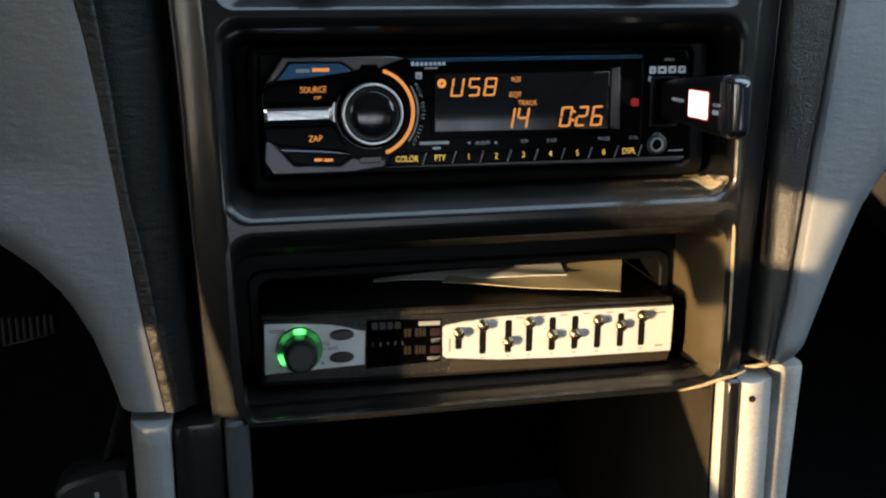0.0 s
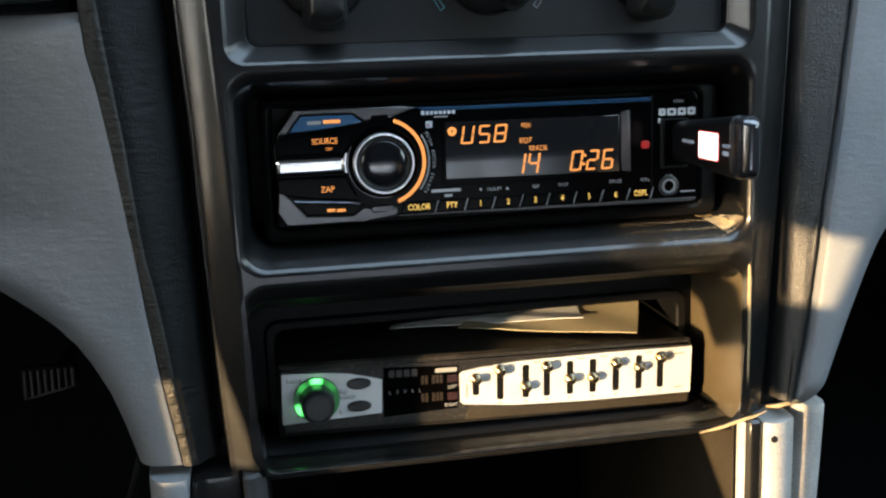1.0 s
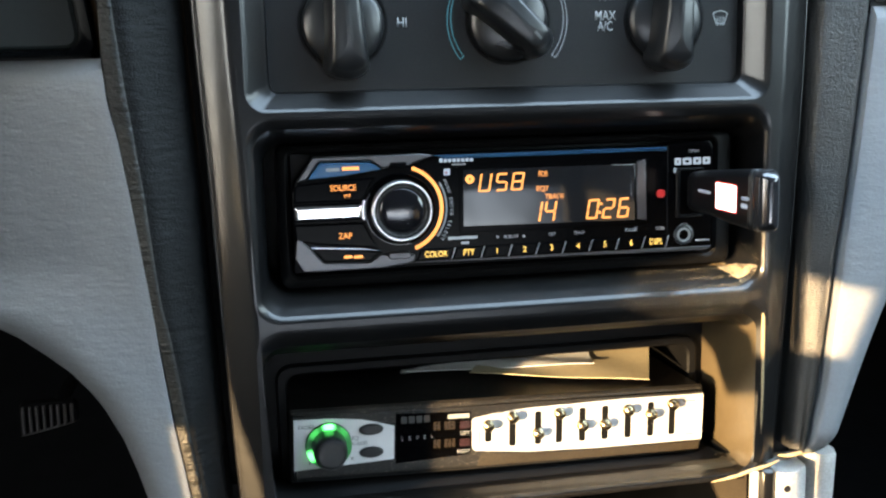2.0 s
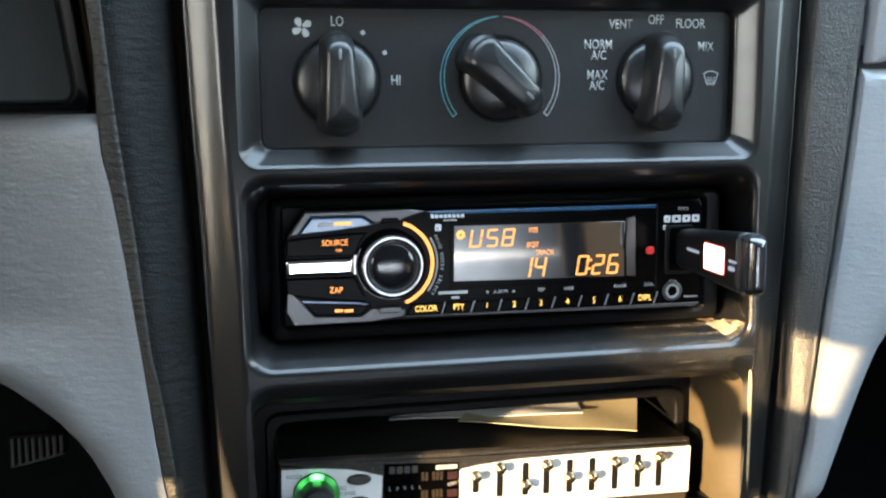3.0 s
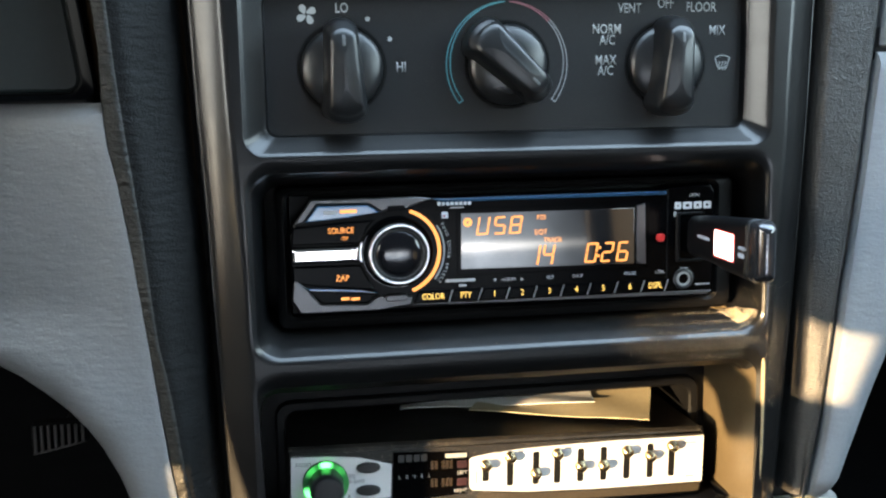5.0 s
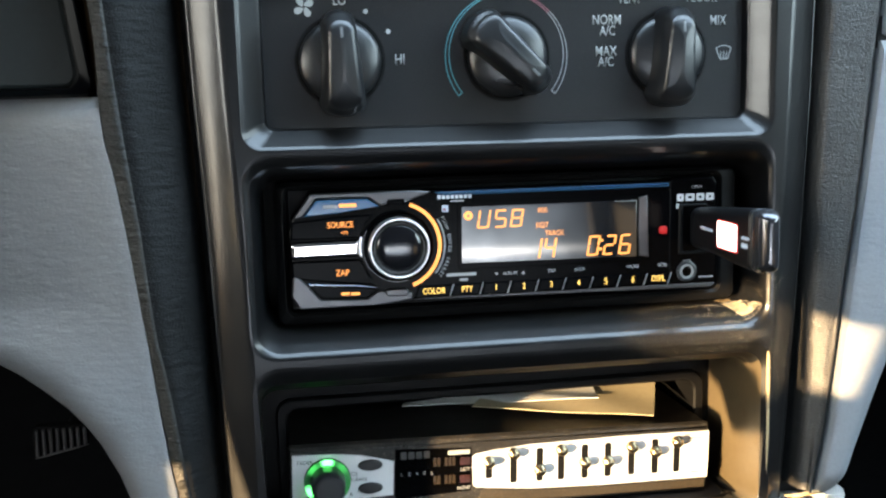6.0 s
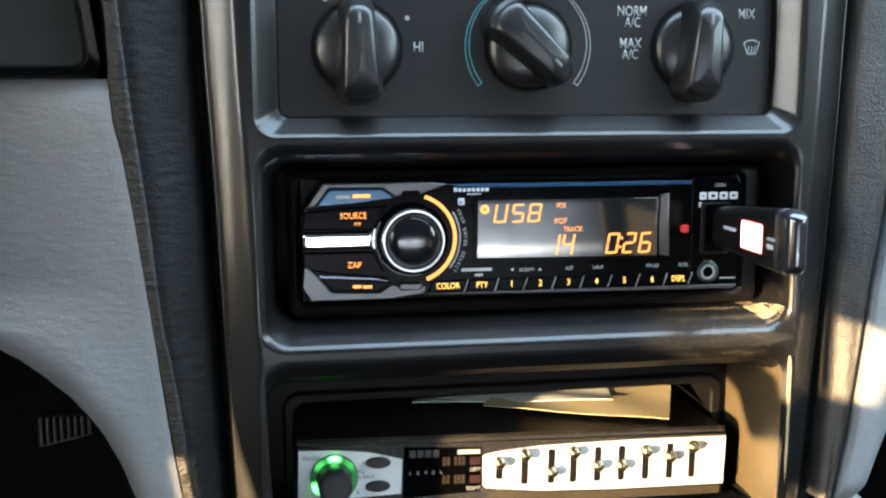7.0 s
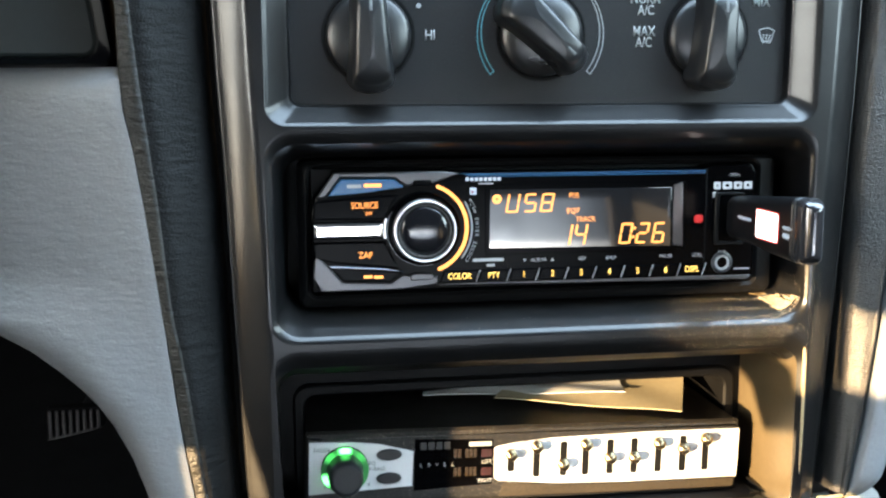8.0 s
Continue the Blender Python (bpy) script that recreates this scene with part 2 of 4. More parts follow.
def inset(pts, s):
    """A counter-clockwise outline moved inwards by s."""
    p = np.array(pts, float)
    a, b = p - np.roll(p, 1, 0), np.roll(p, -1, 0) - p
    na, nb = (np.stack([-v[:, 1], v[:, 0]], 1) / (np.linalg.norm(v, axis=1)[:, None] + 1e-9) for v in (a, b))
    m = na + nb
    m /= np.maximum((m * m).sum(1) / 2, 0.35)[:, None]
    return [tuple(q) for q in p + s * m]


def plate(pts, d0, d1, edge=0.3, bm=None):
    """A plate of that outline from d0 out to d1, its front edge rounded."""
    area = sum(a[0] * b[1] - b[0] * a[1] for a, b in zip(pts, pts[1:] + pts[:1]))
    pts = pts if area > 0 else pts[::-1]
    loops = [at(pts, d0), at(pts, d1 - edge)]
    if edge:
        loops += [at(inset(pts, edge * 0.3), d1 - edge * 0.3), at(inset(pts, edge), d1)]
    return loft(loops, True, True, bm=bm)


def box(x0, x1, z0, z1, d0, d1, edge=0.3, r=0.5, n=3, bm=None):
    return plate(rr(x0, x1, z0, z1, r, n), d0, d1, edge, bm)


def frame_plate(outer, inner, d0, d1, edge=0.3):
    """A flat frame between two outlines with the same number of points."""
    return loft([at(inner, d0), at(inner, d1 - edge), at(inset(inner, -edge), d1), at(inset(outer, edge), d1), at(outer, d1 - edge), at(outer, d0), at(inner, d0)])


def lathe(cx, cz, profile, n=48, cap=True):
    """Rings of (radius, d) round an axis that stands out of the face."""
    loops = [[(cx + r * math.cos(2 * math.pi * k / n), cz + r * math.sin(2 * math.pi * k / n), d) for k in range(n)] for r, d in profile]
    return loft(loops, False, cap)


def arc_band(cx, cz, r0, r1, a0, a1, d0, d1, n=32):
    out = [(cx + r1 * math.cos(radians(a0 + (a1 - a0) * k / n)), cz + r1 * math.sin(radians(a0 + (a1 - a0) * k / n))) for k in range(n + 1)]
    inn = [(cx + r0 * math.cos(radians(a1 + (a0 - a1) * k / n)), cz + r0 * math.sin(radians(a1 + (a0 - a1) * k / n))) for k in range(n + 1)]
    return plate(out + inn, d0, d1, 0)


def tube(pts, radius):
    """A round bead along points (x, z, d), thinner towards its ends."""
    run = np.array(smooth_keys(pts, 4), float)
    way = np.gradient(run, axis=0)
    loops = []
    for k, (p, t) in enumerate(zip(run, way)):
        t = t / np.linalg.norm(t)
        u = np.cross(t, (0, 0, 1.0))
        u /= np.linalg.norm(u)
        w = np.cross(t, u)
        r = radius * (0.35 + 0.65 * min(1, 4 * k / len(run), 4 * (len(run) - 1 - k) / len(run)))
        loops.append([tuple(p + r * (u * math.cos(q) + w * math.sin(q))) for q in np.linspace(0, 2 * math.pi, 9)[:-1]])
    bm = loft(loops, True, True)
    bmesh.ops.recalc_face_normals(bm, faces=bm.faces)
    return bm


def ribbon(pts, width, d0, d1):
    """A thin line of that width along an open run of points."""
    p = np.array(pts, float)
    t = np.gradient(p, axis=0)
    nrm = np.stack([-t[:, 1], t[:, 0]], 1) / np.linalg.norm(t, axis=1)[:, None] * width / 2
    return plate([tuple(q) for q in p + nrm] + [tuple(q) for q in (p - nrm)[::-1]], d0, d1, 0)


def lettering(words, x, z, d, height, material, parent, squeeze=1.0, turn=0.0, shear=0.0, weight=0.0, name="lettering", align="CENTER"):
    """Words with their middle at (x, z); height is that of the capitals."""
    cu = bpy.data.curves.new(name, "FONT")
    cu.body, cu.align_x, cu.align_y = words, align, "CENTER"
    cu.size, cu.shear, cu.offset, cu.resolution_u = height / 0.70, shear, weight * height, 3
    tmp = new("words", cu)
    bpy.context.view_layer.update()
    me = bpy.data.meshes.new_from_object(tmp.evaluated_get(bpy.context.evaluated_depsgraph_get()))
    bpy.data.objects.remove(tmp)
    bm = bmesh.new()
    bm.from_mesh(me)
    bpy.data.meshes.remove(me)
    c, s = math.cos(radians(turn)), math.sin(radians(turn))
    for v in bm.verts:
        u, w = v.co.x * squeeze, v.co.y
        v.co = V(x + c * u - s * w, z + s * u + c * w, d)
    r = bmesh.ops.extrude_face_region(bm, geom=bm.faces[:])
    bmesh.ops.translate(bm, verts=[g for g in r["geom"] if isinstance(g, bmesh.types.BMVert)], vec=V(0, 0, 0.06))
    return part(name, bm, material, parent, smooth=0)


SEG = {"0": "abcdef", "1": "bc", "2": "abged", "3": "abgcd", "4": "fgbc", "5": "afgcd", "6": "afgedc", "U": "fedcb", "S": "afgcd", "B": "abcdefg"}


def segments(ch, x, z, d, w, h, material, parent):
    """One slanted seven-segment character, its lower left corner at (x, z)."""
    t, g, lean = h * 0.105, h * 0.025, 0.17
    bars = {"a": (t, h - t, w - t, h), "g": (t, h / 2 - t / 2, w - t, h / 2 + t / 2), "d": (t, 0, w - t, t),
            "f": (0, h / 2 + g, t, h - g), "e": (0, g, t, h / 2 - g), "b": (w - t, h / 2 + g, w, h - g), "c": (w - t, g, w, h / 2 - g)}
    for s in SEG[ch]:
        x0, z0, x1, z1 = bars[s]
        part("segment", plate([(x + a + lean * c, z + c) for a, c in ((x0, z0), (x1, z0), (x1, z1), (x0, z1))], d, d + 0.06, 0), material, parent, smooth=0)


# ---- the cabin that closes the place round the console ----
def slab(name, outline, holes, origin, u, v, n, thick, material, kind="structure", label=""):
    """A wall: an outline in the plane of u and v with openings through it, thickened along n."""
    origin, u, v, n = Vector(origin), Vector(u), Vector(v), Vector(n)
    bm = bmesh.new()
    edges, rims = [], []
    for loop in (outline, *holes):
        vs = [bm.verts.new(origin + a * u + b * v) for a, b in loop]
        es = [bm.edges.new((vs[k], vs[(k + 1) % len(vs)])) for k in range(len(vs))]
        edges += es
    bmesh.ops.triangle_fill(bm, use_beauty=True, edges=edges)
    bm.normal_update()
    r = bmesh.ops.extrude_face_region(bm, geom=bm.faces[:])
    bmesh.ops.translate(bm, verts=[g for g in r["geom"] if isinstance(g, bmesh.types.BMVert)], vec=n * thick)
    bmesh.ops.recalc_face_normals(bm, faces=bm.faces)
    me = bpy.data.meshes.new(name)
    bm.to_mesh(me)
    bm.free()
    me.materials.append(material)
    return tagged(new(name, me), label, "", "", kind)


def quad(y0, y1, z0, z1):
    return [(y0, z0), (y1, z0), (y1, z1), (y0, z1)]


def sun_cutout(pts):
    """A hole added to shape a sun patch: points (u, z) of the console's frame, u = d + 0.6875 x, carried along the sun
    onto the cabin's side.
    """
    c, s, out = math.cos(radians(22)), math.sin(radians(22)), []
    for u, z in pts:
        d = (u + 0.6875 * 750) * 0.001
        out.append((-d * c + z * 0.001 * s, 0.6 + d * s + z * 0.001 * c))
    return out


X, Y, Z = (1, 0, 0), (0, 1, 0), (0, 0, 1)
slab("floor", quad(-0.8, 0.8, -2.05, 0.75), [], (0, 0, -0.03), X, Y, Z, 0.03, CARPET, label="black carpeted car floor")
slab("ceiling", quad(-0.8, 0.8, -2.05, -0.22), [], (0, 0, 1.16), X, Y, Z, 0.03, ROOF, label="grey fabric headliner of the car roof")
# the unseen wall's sun holes are traced back from where the patches fall
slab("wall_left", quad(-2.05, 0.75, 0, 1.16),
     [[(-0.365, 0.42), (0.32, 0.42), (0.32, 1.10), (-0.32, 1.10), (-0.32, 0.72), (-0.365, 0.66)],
      sun_cutout([(30, -104), (42, -101.5), (54, -97.5), (72, -97.0), (73, -84), (79, -84), (82, -105), (83, -106), (83.4, -138.6), (87.0, -138.8), (87.2, -107.9), (118.4, -114.6), (109.6, -141.5), (87.2, -140.0), (74, -139.5), (71, -133), (56, -129), (36, -113)]),
      sun_cutout([(-41.2, -148.5), (-24.9, -148.1), (21.4, -143.6), (40, -148), (48, -158), (53, -163), (75.5, -155.5), (78, -157), (78.6, -179.4), (94.4, -180.9), (94.0, -300), (90, -300), (84.5, -262), (80, -238), (71, -229), (56, -217), (43, -206), (27, -193), (-41.3, -192)]),
      sun_cutout([(-82.6, -130), (-81.5, -130), (-79.5, -148), (-74.4, -149), (-73.8, -112), (-71.8, -112), (-70.4, -135), (-66, -152), (-61, -166), (-57.5, -180), (-57, -185.5), (-78.4, -185.5), (-80.6, -160)])],
     (-0.75, 0, 0), Y, Z, (-1, 0, 0), 0.004, TRIM, label="dark cabin side with a door opening and holes added to shape the sun")
slab("wall_right", quad(-2.05, 0.75, 0, 1.16), [quad(-0.9, 0.30, 0.80, 1.12)], (0.75, 0, 0), Y, Z, X, 0.03, TRIM, label="dark cabin side with a window opening")
slab("wall_rear", quad(-0.8, 0.8, 0, 1.16), [quad(-0.40, 0.70, 0.80, 1.11)], (0, -2.02, 0), X, Z, (0, -1, 0), 0.03, TRIM, label="dark cabin back with the rear window opening")
slab("firewall", quad(-0.8, 0.8, 0, 0.82), [], (0, 0.72, 0), X, Z, Y, 0.03, CARPET, label="black footwell firewall")
slab("dashboard_top", quad(-0.75, 0.75, 0.03, 0.74), [], (0, 0, 0.665), X, Y, Z, 0.02, VINYL, label="black vinyl dashboard top")
slab("ground", quad(-3000, 3000, -3000, 3000), [], (0, 0, -0.35), X, Y, (0, 0, -1), 0.1, ASPHALT, label="grey asphalt ground outside the car")


def evening_distance():
    """Evening sky behind the car: bright band added to streak the display, greyer above."""
    m = bpy.data.materials.new("evening sky")
    m.use_nodes = True
    nt = m.node_tree
    nt.nodes.remove(nt.nodes["Principled BSDF"])
    em, tc, sep, ramp = (nt.nodes.new("ShaderNode" + k) for k in ("Emission", "TexCoord", "SeparateXYZ", "ValToRGB"))
    half = nt.nodes.new("ShaderNodeMath")
    half.operation = "MULTIPLY"
    half.inputs[1].default_value = 0.2
    nt.links.new(tc.outputs["Object"], sep.inputs[0])
    nt.links.new(sep.outputs["Z"], half.inputs[0])
    nt.links.new(half.outputs[0], ramp.inputs[0])
    nt.links.new(ramp.outputs[0], em.inputs[0])
    nt.links.new(em.outputs[0], nt.nodes["Material Output"].inputs[0])
    # the glow fades sideways to end the mirrored streak; noise breaks it up
    side, haze, both = (nt.nodes.new("ShaderNode" + k) for k in ("MapRange", "TexNoise", "Math"))
    for k, v in zip(("From Min", "From Max", "To Min", "To Max"), (1.5, 2.7, 1.25, 0.12)):
        side.inputs[k].default_value = v
    haze.inputs["Scale"].default_value, haze.inputs["Detail"].default_value = 2.2, 3.0
    both.operation = "MULTIPLY"
    nt.links.new(sep.outputs["X"], side.inputs[0])
    nt.links.new(tc.outputs["Object"], haze.inputs["Vector"])
    nt.links.new(side.outputs[0], both.inputs[0])
    span = nt.nodes.new("ShaderNodeMapRange")
    for k, v in zip(("From Min", "From Max", "To Min", "To Max"), (0.35, 0.65, 0.55, 1.15)):
        span.inputs[k].default_value = v
    nt.links.new(haze.outputs["Fac"], span.inputs[0])
    nt.links.new(span.outputs[0], both.inputs[1])
    nt.links.new(both.outputs[0], em.inputs[1])
    r = ramp.color_ramp
    stops = [(0.0, (0.25, 0.28, 0.32)), (0.40, (0.7, 0.8, 0.95)), (0.462, (1.2, 1.35, 1.5)), (0.468, (5.0, 4.9, 4.7)), (0.472, (5.0, 4.9, 4.7)), (0.478, (0.9, 1.0, 1.1)), (0.55, (0.6, 0.68, 0.78)), (1.0, (0.4, 0.5, 0.66))]
    r.elements[0].position, r.elements[1].position = 0.0, 1.0
    for p, _ in stops[1:-1]:
        r.elements.new(p)
    for e, (p, c) in zip(r.elements, stops):
        e.position, e.color = p, (*c, 1)
    slab("backdrop", quad(-5, 6, -0.3, 5), [], (0, -8, 0), X, Z, (0, -1, 0), 0.02, m, label="glowing sheet for the sky behind the car, with an added bright band")


evening_distance()
# unseen slab, added to keep windscreen light off the left grey cover
slab("hood_shade", quad(-0.75, -0.125, -0.13, 0.06), [], (0, 0, 0.735), X, Y, Z, 0.02, VINYL, label="black slab out of view, added to shade the left cover")


# ---- console bezel ----
def lerp_table(table, v):
    a = np.array(sorted(table), float)
    return float(np.interp(v, a[:, 0], a[:, 1]))


BEZEL_EDGE = [(46, 117.8), (20, 116.7), (-18, 115.6), (-64, 113.4), (-95, 112.5), (-131, 111.3), (-160, 110.3), (-192, 108.6)]
BEZEL_EDGE_R = [(46, 119.8), (15, 118.5), (-29, 117.5), (-71, 115.7), (-101, 114.2), (-132, 112.3), (-173, 110.2), (-192, 109.2)]


def bezel():
    ob = thing("console_bezel", 0, -190, 0, "satin black plastic centre console surround with three openings, dusty", "console trim")
    zs = np.linspace(46, -189, 30)

    def outline(s):
        left = [(-lerp_table(BEZEL_EDGE, z) + s, z if z > -188 else -190.5 + 0.12 * s) for z in zs]
        low = [(x, z + 0.12 * s) for x, z in ((84, -190.4), (90, -189.9), (95.5, -188.8), (100.5, -187.4), (104.5 - s * 0.3, -186.5))]
        right = [(lerp_table(BEZEL_EDGE_R, z) - s, z if z > -185 else z + 0.12 * s) for z in np.linspace(46, -185.8, 30)]
        return left + low + right[::-1]

    keys = [(13.4, 10.1), (11.5, 9.7), (8, 8.0), (4, 5.7), (1.4, 3.9), (0.3, 1.8), (0, -14)]
    bm = loft([at(outline(s), d) for s, d in smooth_keys(keys, 4)])
    rim = [v for v in bm.verts][: len(outline(0))]
    # each ring: left x, right x, top z, bottom z, corner radius, depth
    openings = [
        [(-99.4, 99.4, 31.5, -38.0, 7, 10.1), (-98.8, 98.8, 30.6, -37.4, 6.8, 10.0), (-98.2, 98.2, 29.6, -36.8, 6.5, 9.6), (-97.3, 97.3, 28.2, -36.1, 6, 9.0), (-95.6, 95.6, 26.0, -34.8, 5.6, 7.6), (-93.5, 93.5, 23.2, -33.1, 5, 5.8), (-91.7, 91.7, 21.0, -31.7, 4.4, 4.2), (-90.4, 90.4, 19.6, -30.8, 3.8, 2.8), (-90.0, 90.0, 18.8, -30.2, 3.5, -1.5)],
        [(-99.6, 100.2, -39.0, -113.0, 9, 10.1), (-98.8, 99.3, -40.2, -112.2, 8.8, 9.85), (-97.8, 98.5, -41.8, -111.3, 8.5, 9.2), (-96.9, 97.9, -43.6, -110.2, 8.2, 8.0), (-95.4, 97.4, -46.6, -107.4, 8, 3.5), (-94.2, 96.8, -48.4, -105.2, 8, -3), (-93.8, 96.5, -49.0, -104.4, 8, -9), (-93.6, 96.4, -49.2, -104.0, 8, -30)],
        [(-99.8, 100.5, -115.4, -188.3, 9.6, 10.1), (-98.9, 99.9, -117.2, -188.2, 9.3, 9.85), (-98.2, 98.9, -119.4, -188.1, 8.8, 9.0), (-97.7, 97.5, -122.0, -188.0, 8, 7.6)],
    ]
    tops = []
    for keys in openings:
        ks = smooth_keys(keys, 5)
        loops = [at(rr(xl, xr, zb, zt, r, 8), d) for xl, xr, zt, zb, r, d in ks]
        a = len(bm.verts)
        loft(loops, bm=bm)
        bm.verts.ensure_lookup_table()
        tops.append([bm.verts[a + k] for k in range(len(loops[0]))])
    edges = []
    for ring in (rim, *tops):
        for a, b in zip(ring, ring[1:] + ring[:1]):
            edges.append(bm.edges.get((a, b)) or bm.edges.new((a, b)))
    bmesh.ops.triangle_fill(bm, use_beauty=True, edges=edges)
    bmesh.ops.recalc_face_normals(bm, faces=bm.faces)
    part("surround", bm, BEZEL, ob, smooth=60)
    lining = [(-97.7, 97.5, -122.0, -188.0, 8, 7.6), (-97.4, 97.4, -125.5, -188.8, 7, 1.8), (-97.5, 97.5, -126.6, -188.9, 6.6, -3), (-97.6, 97.6, -128.0, -189.5, 6, -8), (-98.0, 98.0, -129.0, -196.0, 6, -38), (-98.0, 98.0, -129.0, -197.0, 6, -44)]
    rings = [at(rr(xl, xr, zb, zt, r, 8), d) for xl, xr, zt, zb, r, d in smooth_keys(lining, 4)][::-1]
    n = len(rings[0])
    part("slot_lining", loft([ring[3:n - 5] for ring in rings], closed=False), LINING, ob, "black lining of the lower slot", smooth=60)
    # the sunny side is a paler copy of the lining, sunlight in its colour
    part("slot_side", loft([ring[n - 6:] + ring[:4] for ring in rings], closed=False), SUN_GOLD, ob, "dusty side of the lower slot with sun gold in its colour", smooth=60)
    # the inner sleeve of the lower slot
    o, i = rr(-92.5, 94.5, -199, -142.2, 6.5, 6), rr(-88.0, 90.0, -197, -146.4, 5, 6)
    bm = loft([at(o, -110), at(o, -39.5), at(inset(o, 0.8), -38.6), at(inset(i, -0.8), -38.6), at(i, -39.5), at(i, -110)])
    part("sleeve", bm, MATTE, ob, "black plastic sleeve inside the lower slot")
    w = rr(-99, 99, -201, -127, 6, 6)
    # a gold sheet stands in for sunlight at the sill's sunny end
    rows = []
    for k, (xl, xr, zt, zb, r, d) in enumerate(smooth_keys(lining[1:5], 5)):
        start = 71 + 5 * math.sin(1.7 * k) + 3 * math.sin(0.6 * k + 1)
        rows.append([(start + (xr - 3.6 - start) * f, zb + 0.3 - 0.25 * (1 - f) + 2.0 * max(0, f - 0.8) ** 2 * 12, d) for f in np.linspace(0, 1, 9)])
    part("sill_gold", loft(rows, closed=False), SUN_GOLD, ob, "thin gold sheet painted as sunlight on the sill")
    # a pale gold sheet paints the sunlight on the dusty corner below the stereo
    rows = []
    for k, d in enumerate(np.linspace(-8.6, 5.0, 14)):
        xr, zb = np.interp(d, (-9, -3, 3.5, 8), (96.5, 96.8, 97.4, 97.9)), np.interp(d, (-9, -3, 3.5, 8), (-104.4, -105.2, -107.4, -110.2))
        start = xr - 12.4 + 0.32 * (d + 8.6) + 0.5 * math.sin(2.1 * k) + 0.4 * math.sin(0.7 * k)
        run = [(start + (xr - 8 - start) * f, zb + 0.3 * min(1, 4 * f) - 0.05, d) for f in np.linspace(0, 1, 6)]
        last = 281 + 38 * (d + 8.6) / 15 + 3 * math.sin(1.7 * k)
        rows.append(run + [(xr - 8 + 7.75 * math.cos(radians(q)), zb + 8 + 7.75 * math.sin(radians(q)), d) for q in np.linspace(272, last, 9)])
    part("corner_gold", loft(rows, closed=False), SUN_PALE, ob, "sheet on the dusty corner with sun gold in its colour")
    # pale bead in place of the sun's glint along the slot's crest
    part("edge_glint", tube([(98.8, -120.5, 9.4), (99.3, -125, 9.7), (99.4, -140, 9.7), (99.4, -160, 9.7), (99.4, -178, 9.7)], 0.75), SUN_PALE, ob, "pale bead painted as the sun glint on the edge")
    # the lower edge's sunlit line is painted as a pale bead
    part("lower_rim", tube([(79, -190.9, 9.3), (84, -190.1, 9.6), (89, -189.2, 9.8), (94, -187.9, 9.9), (98, -186.9, 10.0), (103, -186.0, 10.0), (108.4, -184.6, 9.2)], 0.75), SUN_PALE, ob, "pale lower edge with sun gold in its colour")
    part("slot_flange", loft([at(w, -43.0), at(w, -41.5), at(inset(o, 0.4), -41.5), at(inset(o, 0.4), -43.0)]), MATTE, ob)
    part("backing", plate(rr(-98.5, 98.5, -198, -128, 5), -112, -110.5, 0), DARK, ob)
    part("radio_cage", loft([at(rr(-94, 97, -105, -49, 5), -30), at(rr(-93, 96, -104, -50, 5), -40)], False, True), DARK, ob)
    return ob


bezel()


# ---- climate controls ----
def climate_knob(name, panel, cx, cz, turn):
    """A low disc with a long grip bar across it; the pointer end is the narrow one."""
    body = part(name, lathe(cx, cz, [(14.7, 0.05), (14.7, 1.6), (14.2, 2.6), (12.6, 3.5), (8.0, 4.6), (0.01, 5.0)], 64), KNOB, panel, "black rotary knob with a raised grip bar")
    part("seat_ring", arc_band(cx, cz, 14.6, 16.2, 0, 360, 0.0, 0.12, 64), SEAM, body)
    c, s = math.cos(radians(turn)), math.sin(radians(turn))

    def grip(half_w, top, low, d):
        pts = []
        for k in range(17):
            q = math.pi * k / 16
            pts.append((half_w * 0.86 * math.cos(q), top - half_w * 0.75 + half_w * 0.75 * math.sin(q)))
        for k in range(17):
            q = math.pi + math.pi * k / 16
            pts.append((half_w * 1.14 * math.cos(q), low + half_w * 0.7 + half_w * 0.7 * math.sin(q)))
        return [(cx + c * u + s * w, cz - s * u + c * w, d - 0.010 * (w - 1) ** 2 * min(1, max(0, (d - 11) / 5))) for u, w in pts]

    keys = [(7.3, 17.6, -19.6, 1.0), (7.0, 17.5, -19.6, 5), (6.6, 17.0, -19.4, 9.5), (6.1, 15.9, -18.8, 13.2), (5.7, 14.6, -17.8, 15.2), (5.3, 13.7, -17.0, 16.4), (4.8, 12.9, -16.2, 16.95), (4.1, 12.0, -15.2, 17.25), (2.9, 10.6, -13.6, 17.45), (1.6, 8.4, -11.0, 17.55), (0.5, 5.0, -7.0, 17.6)]
    part("grip", loft([grip(*k) for k in smooth_keys(keys, 3)], False, True), KNOB, body)
    mark = [(cx + c * u + s * w, cz - s * u + c * w) for u, w in rr(-0.55, 0.55, 7.2, 11.0, 0.4, 3)]
    bm = plate(mark, 17.0, 17.62, 0.1)
    for v in bm.verts:
        w = (v.co.x * 1000 - cx) * s + (v.co.z * 1000 - cz) * c
        v.co.y += 0.00001 * (w - 1) ** 2
    part("pointer_mark", bm, FAINT, body, "faint pointer line")


